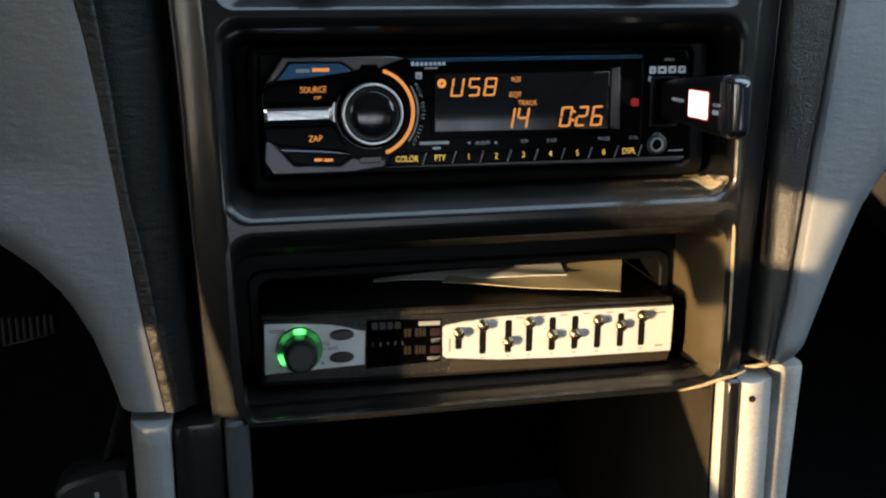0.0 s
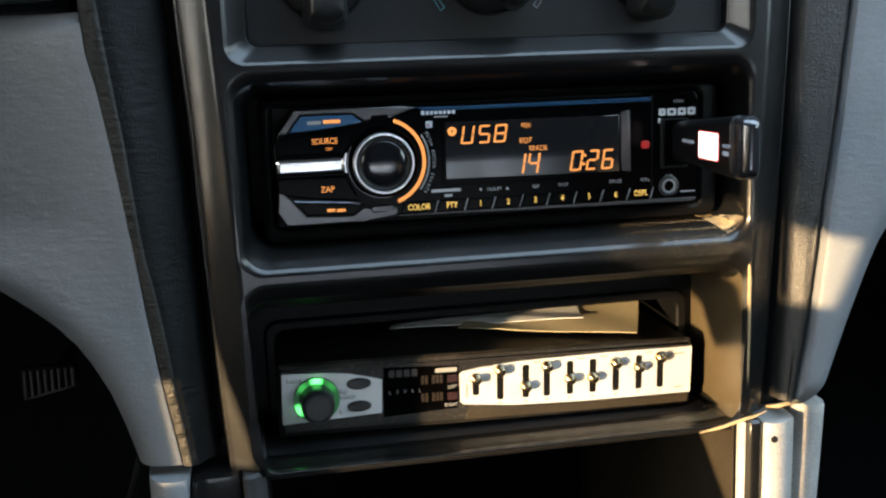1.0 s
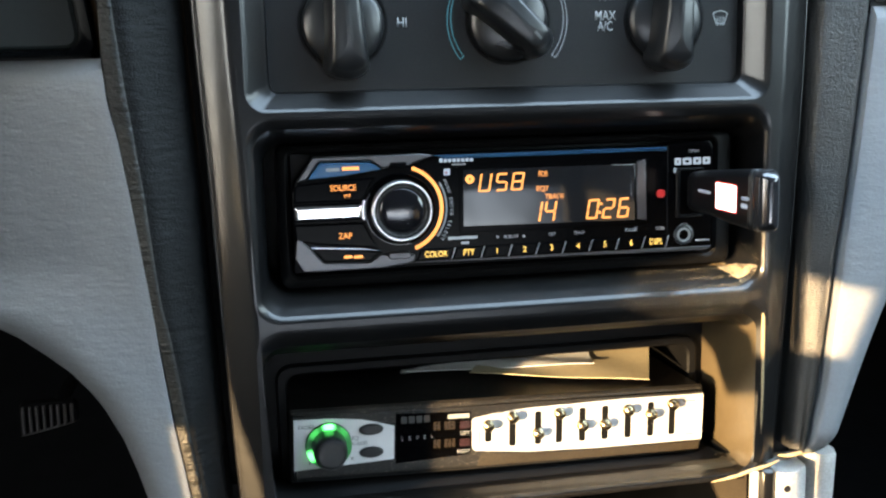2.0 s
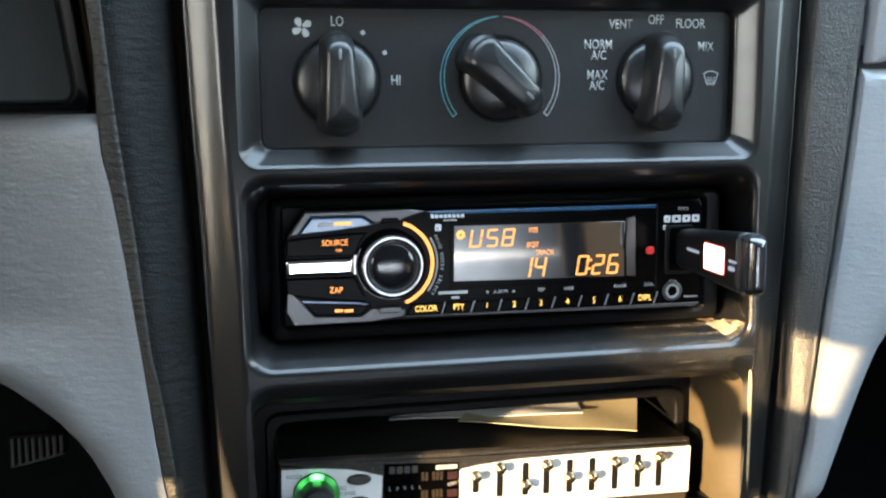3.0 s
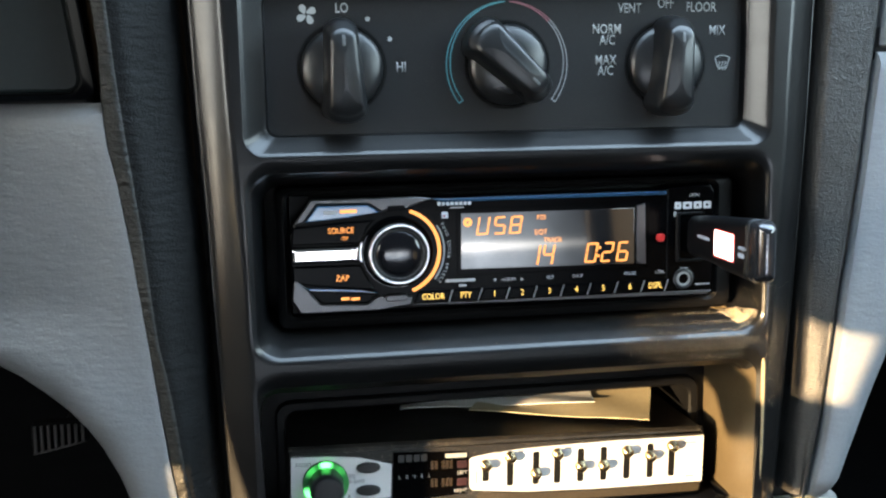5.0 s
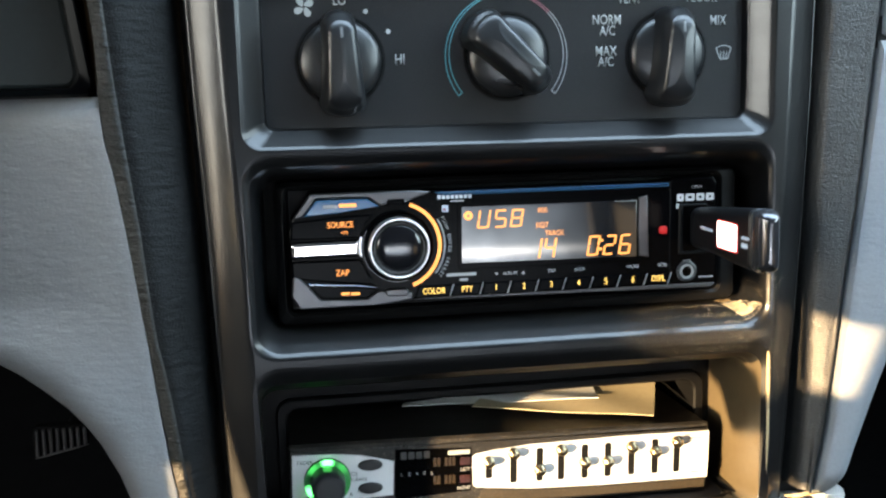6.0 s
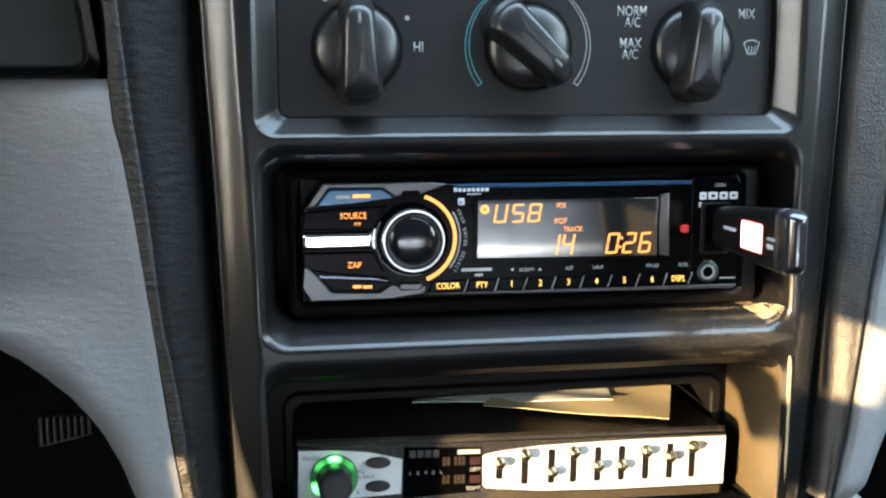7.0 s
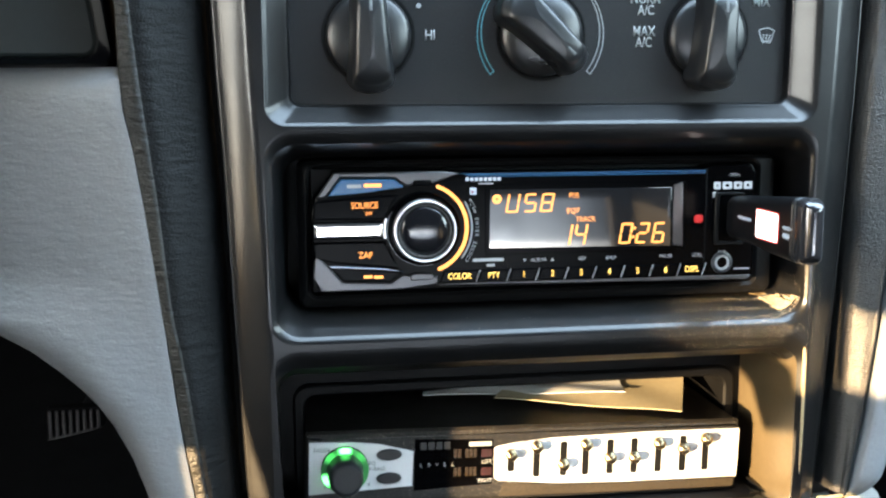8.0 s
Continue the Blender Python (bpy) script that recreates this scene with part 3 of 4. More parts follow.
def climate_panel():
    ob = thing("climate_control_panel", 0, -30, 0, "charcoal climate control panel with three black rotary knobs", "control panel")
    part("face", plate(rr(-92, 92, -33, 22, 3, 5), -3, 0, 0), PANEL, ob)
    for words, x, z, h, q in (("LO", -62.6, 14.3, 3.5, 0.74), ("HI", -41.6, -6.7, 3.5, 0.8), ("VENT", 45.2, 14.0, 3.5, 0.74), ("OFF", 59.4, 15.8, 3.6, 0.72),
                              ("FLOOR", 73.6, 14.4, 3.5, 0.76), ("NORM", 36.3, 6.4, 3.5, 0.76), ("A/C", 36.6, 2.4, 3.5, 0.74), ("MAX", 36.0, -5.0, 3.5, 0.78), ("A/C", 36.0, -8.9, 3.5, 0.74), ("MIX", 80.3, 5.8, 3.5, 0.76)):
        lettering(words, x, z, 0.02, h, WHITE, ob, q, weight=0.012)
    for x, z in ((-53.4, 10.5), (-45.5, 3.4)):
        part("dot", lathe(x, z, [(0.85, 0), (0.85, 0.08)], 16), WHITE, ob)
    # fan sign: four curved blades
    bm = bmesh.new()
    for k in range(4):
        a0 = 90 * k + 20
        pts = []
        for s in range(13):
            a = radians(360 * s / 12)
            u, w = 2.0 + 1.75 * math.cos(a), 0.5 + 1.6 * math.sin(a) * (0.72 + 0.28 * math.cos(a))
            c, sn = math.cos(radians(a0)), math.sin(radians(a0))
            pts.append((-75.2 + c * u - sn * w, 12.2 + sn * u + c * w))
        plate(pts[:-1], 0, 0.08, 0, bm)
    part("fan_sign", bm, WHITE, ob, smooth=0)
    # demist sign
    arc = [(79.8 + 6 * k / 8, -4.4 + 0.9 * math.sin(math.pi * k / 8)) for k in range(9)]
    part("demist_sign", ribbon(arc + [(84.5, -8.3), (81.1, -8.3), (79.8, -4.4)], 0.38, 0, 0.08), WHITE, ob, smooth=0)
    for x in (81.6, 82.8, 84.0):
        part("demist_wave", ribbon([(x + 0.22 * math.sin(k * 1.6), -9.0 + 0.55 * k) for k in range(7)], 0.34, 0, 0.08), WHITE, ob, smooth=0)
    # the temperature scale: two fine arcs closed at the ends
    cx, cz = -2.0, -6.2
    for ink, a0, a1 in ((COLD, 92, 217), (HOT, 45, 88), (GREYINK, -37, 45)):
        for gap in (0.0, 1.75):
            run = [(cx + (22.9 - gap * (abs(a - 90) / 127) ** 0.7) * math.cos(radians(a)), cz + (22.9 - gap * (abs(a - 90) / 127) ** 0.7) * math.sin(radians(a))) for a in np.linspace(a0, a1, 40)]
            part("scale_line", ribbon(run, 0.34, 0, 0.08), ink, ob, smooth=0)
    for ink, a in ((COLD, 217), (GREYINK, -37)):
        c, s = math.cos(radians(a)), math.sin(radians(a))
        part("scale_end", ribbon([(cx + r * c, cz + r * s) for r in (21.0, 22.0, 23.1)], 0.42, 0, 0.08), ink, ob, smooth=0)
    climate_knob("fan_knob", ob, -63.1, -6.9, -2)
    climate_knob("temperature_knob", ob, -2.0, -6.3, 133)
    climate_knob("mode_knob", ob, 59.6, -6.5, 2)


climate_panel()


# ---- car radio ----
def radio():
    ob = thing("car_radio", 0, -98, -5, "gloss black single slot car stereo with amber display lit", "car stereo")
    o, i = rr(-89.0, 91.0, -103, -50.2, 3.5), rr(-84.8, 83.4, -98.6, -52.4, 2.5)
    part("trim_ring", loft([at(o, -20), at(o, -5), at(inset(o, 0.9), -3.8), at(inset(i, -1.2), -3.0), at(i, -4.0), at(i, -20)]), MATTE, ob)
    part("chassis", box(-84, 82.6, -98, -53, -35, -8, 0.3), MATTE, ob)
    # the faceplate sits a little to the left of its cage
    ORIGIN[ob] = V(1.15, -98.25, -5)
    face = [(-75.2, -53.8), (-81.6, -62.6), (-83.0, -68), (-83.4, -91), (-80.2, -96.4), (-51, -96.4), (-38.5, -94.8), (79.5, -97.4), (82.0, -95.4), (82.2, -57.0), (80.2, -53.2), (62.6, -53.8), (62.2, -54.6), (-30, -54.6), (-36, -53.9)]
    part("faceplate", plate(face, -14, 1.6, 0.9), GLOSS, ob)
    # left control cluster
    top = [(-75.0, -54.0), (-81.2, -62.9), (-77.8, -62.4), (-72.8, -55.9), (-54.0, -56.1), (-49.4, -59.2), (-45.5, -58.0), (-40.2, -58.2), (-30.6, -54.9), (-36, -54.1)]
    part("silver_trim", plate(top, 0.8, 2.7, 0.55), SILVER, ob, "silver painted corner trim")
    low = [(-82.0, -82.5), (-83.0, -91), (-80.0, -96.2), (-51, -96.2), (-38.6, -94.6), (-38.6, -91.6), (-45.5, -92.0), (-51, -90.6), (-55.4, -93.6), (-72.4, -93.0), (-77.4, -87.2)]
    part("silver_trim", plate(low, 0.8, 2.7, 0.55), SILVER, ob, "silver painted corner trim")
    part("push_button", plate([(-72.6, -56.3), (-77.3, -62.2), (-64, -61.3), (-50.2, -59.4), (-54.2, -56.5)], 0.8, 3.0, 0.5), SKY_BLUE, ob, "glossy push button with sky blue in its colour")
    part("push_button", plate([(-76.8, -87.2), (-51.2, -89.8), (-55.6, -93.2), (-72.3, -92.6)], 0.8, 2.9, 0.5), GLOSS, ob)
    # thin strip painted as the highlight along the button's top
    part("button_glint", plate([(-77.0, -86.8), (-58, -88.2), (-51.2, -89.5), (-58, -88.7), (-76.6, -87.4)], 0.8, 3.1, 0.1), SKY_BLUE, ob)
    part("push_button", plate([(-82.0, -64.0), (-82.6, -70.6), (-57.2, -70.9), (-54.6, -65.2), (-52.0, -62.2), (-64, -62.6)], 0.8, 2.7, 0.7), GLOSS, ob)
    part("push_button", plate([(-82.7, -78.4), (-82.4, -84.6), (-74, -86.2), (-52.2, -88.6), (-54.6, -84.0), (-57.2, -78.6)], 0.8, 2.7, 0.7), GLOSS, ob)
    part("silver_bar", plate(rr(-82.6, -57.8, -77.5, -71.4, 1.2), 0.8, 4.2, 1.5), CHROME, ob, "polished silver bar button")
    part("bar_hook", arc_band(-43.6, -74.5, 13.6, 14.2, 163, 192, 0.8, 3.4, 12), RING, ob)
    part("end_cap", box(-47.2, -40.6, -59.0, -57.0, 1, 3.2, 0.5, 0.8), GLOSS, ob)
    part("end_cap", box(-48.6, -40.2, -93.0, -90.4, 1, 3.4, 0.5, 1.2), SILVER, ob)
    lettering("SOURCE", -64.4, -65.7, 2.72, 2.2, AMBER, ob, 0.80)
    lettering("OFF", -63.0, -68.6, 2.72, 1.1, AMBER, ob, 0.9)
    lettering("ZAP", -64.3, -83.4, 2.72, 2.2, AMBER, ob, 0.88)
    part("print_bar", box(-64.6, -58.4, -59.2, -58.0, 3.0, 3.06, 0, 0.1, 1), AMBER, ob)
    part("print_bar", box(-70.5, -65.4, -59.4, -58.2, 3.0, 3.06, 0, 0.1, 1), GREYINK, ob)
    part("print_bar", box(-65.0, -62.0, -91.6, -90.6, 2.9, 2.96, 0, 0.1, 1), AMBER, ob)
    part("print_bar", box(-61.4, -58.2, -91.8, -90.8, 2.9, 2.96, 0, 0.1, 1), AMBER, ob)
    # volume knob
    knob = part("volume_knob", lathe(-43.6, -74.5, [(13.4, 1.4), (13.3, 2.9), (12.9, 3.4), (12.5, 3.0), (12.0, 2.6), (11.3, 2.6), (11.3, 5)], 64), GLOSS, ob, "gloss black volume knob with chrome ring")
    # silver arc painted as the collar's thin highlight
    part("collar_glint", arc_band(-43.6, -74.5, 12.9, 13.15, 150, 285, 3.2, 3.55, 40), SILVER, knob)
    part("chrome_ring", lathe(-43.6, -74.5, [(11.2, 3.0), (11.2, 7.7), (11.1, 8.25), (10.8, 8.55), (10.45, 8.55), (10.2, 8.2), (10.15, 7.6)], 72, False), RING, knob)
    part("inner_bevel", lathe(-43.6, -74.5, [(10.2, 7.9), (9.5, 7.6), (8.6, 7.2), (8.4, 7.0)], 72, False), MATTE, knob)
    part("bevel_line", arc_band(-43.6, -74.5, 9.05, 9.25, 0, 360, 7.3, 7.62, 72), SILVER, knob)
    part("knob_face", lathe(-43.6, -74.5, [(8.45, 6.6)] + [(8.4 * math.sin(q), 6.9 + 1.4 * math.cos(q)) for q in np.linspace(1.5, 0.002, 14)], 72), CAP, knob)
    part("light_arc", arc_band(-43.6, -74.5, 15.2, 16.5, -70, 72, 1.5, 1.95, 40), AMBER, ob, "amber light arc beside the knob")
    part("arc_strip", arc_band(-43.6, -74.5, 17.4, 18.0, -38, 32, 1.5, 1.8, 24), GREYINK, ob)
    for k in range(17):
        a = radians(30 - 4.2 * k)
        x, z = -43.6 + 19.6 * math.cos(a), -74.5 + 19.6 * math.sin(a)
        if k not in (4, 10):
            lettering("PUSH ENTER/SELECT"[k], x, z, 1.65, 1.3, DIMINK, ob, 0.9, math.degrees(a) - 90)
    # display
    part("display_frame", plate(rr(-21.0, 54.6, -84.6, -59.2, 1.2), 1.2, 1.9, 0.2), GLOSS, ob)
    lcd = part("display", plate([(-19.4, -60.9), (-19.7, -82.2), (48.9, -83.1), (48.7, -61.3)], 1.3, 2.1, 0.15), GLASS, ob, "dark glossy display with amber characters")
    part("side_strip", plate([(49.3, -60.3), (52.9, -59.6), (53.7, -83.4), (49.6, -82.8)], 1.3, 2.2, 0.3), SILVER, ob)
    D = 2.12
    for ch, x in (("U", -13.8), ("S", -7.4), ("B", -1.2)):
        segments(ch, x, -69.4, D, 4.6, 6.8, AMBER, lcd)
    for ch, x in (("1", 7.4), ("4", 11.4), ("0", 28.6), ("2", 35.0), ("6", 41.2)):
        segments(ch, x, -81.9, D, 4.6 if ch != "1" else 3.0, 7.8, AMBER, lcd)
    for z in (-79.9, -76.6):
        part("colon_dot", box(34.0 - 0.5 + 0.16 * (z + 82), 34.5 + 0.16 * (z + 82), z, z + 1.0, D, D + 0.06, 0, 0.2, 2), AMBER, lcd)
    lettering("POS", 11.6, -63.6, D, 1.9, AMBER, lcd, 0.75)
    lettering("EQ7", 11.4, -69.2, D, 1.9, AMBER, lcd, 1.0)
    lettering("TRACK", 16.2, -72.4, D, 1.9, AMBER, lcd, 0.85)
    part("disc_sign", arc_band(-16.9, -64.4, 0.5, 1.7, 0, 360, D, D + 0.06, 24), AMBER, lcd)
    # printing round the display
    for k in range(8):
        part("maker_plate", box(-28.2 + 1.65 * k, -27.0 + 1.65 * k, -57.8, -56.3 - 0.25 * (k % 2), 1.5, 1.66, 0, 0.2, 2), PALE, ob)
    part("maker_plate", box(-23.5, -18.2, -59.0, -58.5, 1.5, 1.66, 0, 0.1, 1), DIMINK, ob)
    badge = part("small_badge", box(-26.6, -24.3, -62.6, -60.2, 1.5, 1.68, 0, 0.2, 2), PALE, ob, "small pale badge with a red block")
    part("badge_block", box(-26.2, -25.2, -62.2, -61.2, 1.6, 1.74, 0, 0.1, 1), HOT, badge)
    part("print_bar", box(-25.5, -14.2, -87.0, -85.9, 1.5, 1.66, 0, 0.1, 1), DIMINK, ob)
    part("print_bar", box(-20.5, -17.5, -88.9, -88.0, 1.5, 1.66, 0, 0.1, 1), DIMINK, ob)
    for words, x in (("ALBUM", -1.2), ("REP", 15.2), ("SHUF", 26.2), ("PAUSE", 47.4), ("SCRL", 59.6)):
        lettering(words, x, -87.0, 1.65, 1.3, DIMINK, ob, 0.95)
    for x, up in ((-6.4, -1), (4.0, 1)):
        part("arrow_mark", plate([(x - 0.6, -87.0 - 0.5 * up), (x + 0.6, -87.0 - 0.5 * up), (x, -87.0 + 0.6 * up)], 1.5, 1.68, 0), DIMINK, ob, smooth=0)
    # preset keys
    edges = [-37.6, -23.8, -12.4, -1.6, 9.2, 19.9, 30.7, 41.6, 52.4, 62.2]
    for k, words in enumerate(("COLOR", "PTY", "1", "2", "3", "4", "5", "6", "DSPL")):
        a, b = edges[k] + 0.5, edges[k + 1] - 0.5
        key = part("preset_key", plate([(a - 0.6, -94.4), (b - 0.6, -94.4), (b + 0.9, -90.0), (a + 0.9, -90.0)], 1.0, 2.4, 0.4), GLOSS, ob)
        part("key_edge", plate([(b - 0.3, -94.4), (b - 0.05, -94.4), (b + 1.45, -90.0), (b + 1.2, -90.0)], 1.0, 2.3, 0), GREYINK, key, smooth=0)
        lettering(words, (a + b) / 2 + 0.2, -92.1, 2.45, 2.25, YELLOW, key, 0.78 if len(words) > 2 else 0.85, weight=0.01)
    part("lower_strip", plate([(-38, -95.0), (79.0, -96.6), (81.0, -95.6), (80.6, -95.0), (-38, -94.6)], 0.8, 2.0, 0.15), SILVER, ob)
    # the top chamfer's sky reflection is painted blue
    part("upper_strip", plate([(-30.5, -55.0), (62.0, -55.0), (62.0, -56.8), (-26, -56.8)], 0.6, 2.3, 1.1), SKY_BLUE, ob)
    # right end: logo, socket, indicator
    part("seam", box(62.2, 62.6, -96, -54.6, 1.0, 1.65, 0, 0.1, 1), MATTE, ob)
    lettering("OPEN", 73.2, -57.2, 1.65, 1.2, GREYINK, ob, 0.95)
    for x, w in ((65.2, 2.7), (68.6, 3.7), (73.0, 3.3), (77.0, 3.2)):
        part("logo_block", frame_plate(rr(x, x + w, -62.5, -59.7, 0.5, 2), rr(x + 1.05, x + w - 1.05, -61.6, -60.6, 0.25, 2), 1.5, 1.75, 0.05), LOGO, ob)
    part("indicator", box(57.9, 61.3, -74.8, -71.8, 1.2, 2.1, 0.3, 1.1), RED, ob, "small red indicator light")
    lettering("AUX", 69.4, -86.0, 1.65, 1.2, GREYINK, ob, 0.95)
    sock = part("aux_socket", lathe(69.4, -90.0, [(4.2, 1.3), (4.1, 2.1), (3.2, 2.3), (2.9, 2.0), (2.3, 1.8), (2.2, -3)], 32), KNOB, ob, "round auxiliary socket")
    part("socket_ring", arc_band(69.4, -90.0, 2.1, 2.8, 0, 360, 1.6, 2.2, 24), GREYINK, sock)
    part("usb_port", frame_plate(rr(65.8, 77.4, -83.2, -63.6, 1.0), rr(67.4, 76.6, -82, -64.6, 0.8), 1.0, 2.5), MATTE, ob)
    part("print_bar", box(64.9, 66.0, -65.4, -63.4, 1.5, 1.7, 0, 0.1, 1), WHITE, ob)
    part("print_bar", box(74.4, 80.5, -92.8, -92.3, 1.5, 1.66, 0, 0.1, 1), DIMINK, ob)


radio()


def usb_stick():
    ob = thing("usb_stick", 72.2, -72, 3, "black memory stick with lit window, plugged into the stereo", "memory stick")
    def ring(d, s=0.0):
        f = min(1, d / 56)
        low = -80.6 + 0.9 * math.sin(math.pi * min(1, d / 34)) - 0.9 * f * f
        return at(rr(68.2 + s, 76.6 - s, low + s, -65.2 + 5.4 * f**0.85 - s, max(0.5, 2.9 - 0.62 * s), 8), d)

    part("shell", loft([ring(2.0, 1.2), ring(5, 0.2)] + [ring(d) for d in (9, 14, 19, 24, 29, 34, 39, 44, 49, 52.4)] + [ring(53.0, 0.5)], True, True), USBSHELL, ob)
    part("band", loft([ring(52.9, 0.5), ring(53.2, 0.05), ring(53.9, 0.05), ring(54.2, 0.5)], True, True), SILVER, ob, "thin dull metal band")
    cap = [ring(54.1, 0.5), ring(54.6, 0.1)] + [ring(55.6 + 6.2 * math.sin(q), 3.9 * (1 - math.cos(q))) for q in np.linspace(0, 1.5, 12)]
    part("end_cap", loft(cap, True, True), CLEAR, ob, "glossy smoked end cap")

    def side_plate(d0, d1, z0, z1, out):
        bm = bmesh.new()
        ring = rr(d0, d1, z0, z1, 0.8, 3)
        a = [bm.verts.new(V(68.6, z, d)) for d, z in ring]
        b = [bm.verts.new(V(68.2 - out, z, d)) for d, z in ring]
        n = len(ring)
        for k in range(n):
            bm.faces.new((a[k], a[(k + 1) % n], b[(k + 1) % n], b[k]))
        bm.faces.new(b)
        bmesh.ops.recalc_face_normals(bm, faces=bm.faces)
        return bm

    win = part("light_window", side_plate(28.4, 44.4, -76.4, -66.2, 0.12), USBRED, ob, "glowing red window with a white heart")
    part("light_core", side_plate(28.8, 43.9, -76.0, -66.6, 0.2), LEDWHITE, win)
    for d0, d1, z0, z1 in ((14, 24.5, -71.6, -70.3), (47.2, 52.8, -71.0, -69.8), (47.2, 52.0, -73.8, -72.2)):
        part("print_bar", side_plate(d0, d1, z0, z1, 0.06), PALE, ob)


usb_stick()


# ---- graphic equalizer ----
def equalizer():
    ob = thing("graphic_equalizer", 0, -176, -20, "slim graphic equalizer, silver plates on a dusty black body", "equalizer", turn=1.3, own=True)
    body = rr(-89, 89, -12.5, 18.2, 1.5)
    part("body", loft([at(rr(-87, 87, -11, 17.6, 1), -100), at(inset(body, 0.6), -4), at(body, -2.6), at(inset(body, 0.9), -0.9), at(inset(body, 2.6), -0.3)], True, True), EQBODY, ob)
    part("left_plate", plate([(-87.2, 14.6), (-87.4, -6.6), (-47.0, -4.4), (-46.6, 9.8), (-60, 13.2), (-72, 14.4)], -0.4, 0.3, 0.2), PLATE, ob, "silver plate with fader knob")
    rp = [(-14.2, 9.6), (-14.0, -2.4), (-12.6, -3.6), (10, -5.6), (40, -6.2), (88.2, -5.8), (88.4, 14.8), (50, 14.6), (10, 13.4), (-6, 11.8), (-13.0, 10.6)]
    part("right_plate", plate(rp, -0.4, 0.3, 0.2), PLATE, ob, "silver plate with nine sliders, sunlit")
    # brown strip paints the sunlight on the body below the plate
    part("lower_strip", plate([(-12, -10.4), (87.0, -10.4), (87.4, -6.6), (40, -7.0), (10, -6.4), (-10, -4.6)], -0.6, -0.1, 0.15), SUN_DIM, ob, "strip under the plate painted as sunlit gold")
    # fader knob
    ring = part("knob_ring", lathe(-73.4, 3.6, [(9.4, 0.2), (9.3, 1.2), (8.6, 2.0), (7.0, 2.2), (6.8, 1.5)], 48), GREEN, ob, "green translucent ring lit in two places")
    part("ring_glow", arc_band(-73.4, 3.6, 6.95, 9.2, 0, 360, 1.9, 2.3, 72), GREENGLOW, ring)
    part("fader_knob", lathe(-73.4, 3.6, [(7.0, 1.2), (6.7, 8.0), (6.4, 11.4), (5.8, 12.2), (4.8, 12.5), (0.01, 12.5)], 40), KNOB, ob, "black fader knob")
    for z in (9.0, -0.6):
        pts = [(-56.2 + 5.0 * math.cos(2 * math.pi * k / 24), z + 2.3 * math.sin(2 * math.pi * k / 24)) for k in range(24)]
        part("oval_button", plate(pts, 0.1, 1.6, 0.7), KNOB, ob)
    lettering("FADER", -82.2, 11.4, 0.32, 1.7, BLACKINK, ob, 0.9)
    lettering("EQ", -64.2, 5.6, 0.32, 1.6, BLACKINK, ob, 0.95, align="LEFT")
    lettering("X-BASS", -64.2, 3.2, 0.32, 1.6, BLACKINK, ob, 0.9, align="LEFT")
    lettering("F", -81.0, -3.6, 0.32, 1.5, BLACKINK, ob)
    lettering("R", -64.0, -3.0, 0.32, 1.5, BLACKINK, ob)
    # level meters between the plates
    part("meter_panel", plate([(-46.0, 14.6), (-46.2, -6.6), (-14.8, -4.8), (-14.8, 13.4)], -0.6, 0.0, 0.1), GLOSS, ob)
    for x, w in ((-43.8, 2.4), (-40.7, 2.5), (-37.5, 2.4), (-34.4, 2.4)):
        part("logo_block", box(x, x + w, 10.2, 13.2, 0.0, 0.12, 0, 0.3, 2), DIMLOGO, ob)
    for k, ch in enumerate("LEVEL"):
        lettering(ch, -43.4 + 3.1 * k, 3.8, 0.03, 1.5, WHITE, ob, 0.9)
    for z0 in (6.4, -1.2):
        for k in range(5):
            part("meter_segment", box(-30.4 + 1.6 * k + (1.4 if k > 1 else 0), -29.2 + 1.6 * k + (1.4 if k > 1 else 0), z0, z0 + 3.6, 0.0, 0.14, 0, 0.2, 1), LEDOFF, ob)
        part("meter_segment", box(-19.4, -15.2, z0, z0 + 3.2, 0.0, 0.14, 0, 0.2, 1), LEDRED, ob)
    lettering("LEFT", -17.2, 4.4, 0.03, 1.6, WHITE, ob, 0.85)
    lettering("RIGHT", -17.8, -3.4, 0.03, 1.6, WHITE, ob, 0.85)
    part("print_bar", box(-24.4, -15.4, 11.0, 12.8, 0.0, 0.12, 0, 0.1, 1), WHITE, ob)
    xs = [-7.4, 3.0, 14.1, 23.3, 33.5, 43.6, 53.9, 64.3, 74.0]
    zs = [7.4, 10.3, 2.6, 10.6, 4.6, 4.4, 10.0, 7.4, 11.2]
    for k, (x, z) in enumerate(zip(xs, zs)):
        lo, hi = (0.0, 8.6) if k == 0 else (-2.6, 11.6 + 0.014 * x)
        sl = part("slider_slot", box(x - 1.45, x + 1.45, lo, hi, 0.2, 0.36, 0, 0.9, 4), SEAM, ob)
        part("slider", lathe(x - 0.2, z, [(2.3, 0.3), (2.25, 1.2), (1.4, 1.7), (1.3, 2.3), (2.0, 2.7), (2.15, 3.3), (1.6, 3.9), (0.7, 4.2), (0.01, 4.25)], 20), BRASS, sl, "small metallic slider cap")
        part("print_bar", box(x + 3.2, x + 6.6, 12.0 + 0.016 * x, 12.6 + 0.016 * x, 0.25, 0.34, 0, 0.1, 1), GREYINK, ob)
        part("print_bar", box(x - 0.8, x + 0.8, -4.4, -3.8, 0.25, 0.34, 0, 0.1, 1), GREYINK, ob)
    part("print_bar", box(-11.6, -10.8, -1, 5, 0.25, 0.34, 0, 0.1, 1), GREYINK, ob)
    part("print_bar", box(80.6, 84.4, -3.4, -2.6, 0.25, 0.34, 0, 0.1, 1), GREYINK, ob)
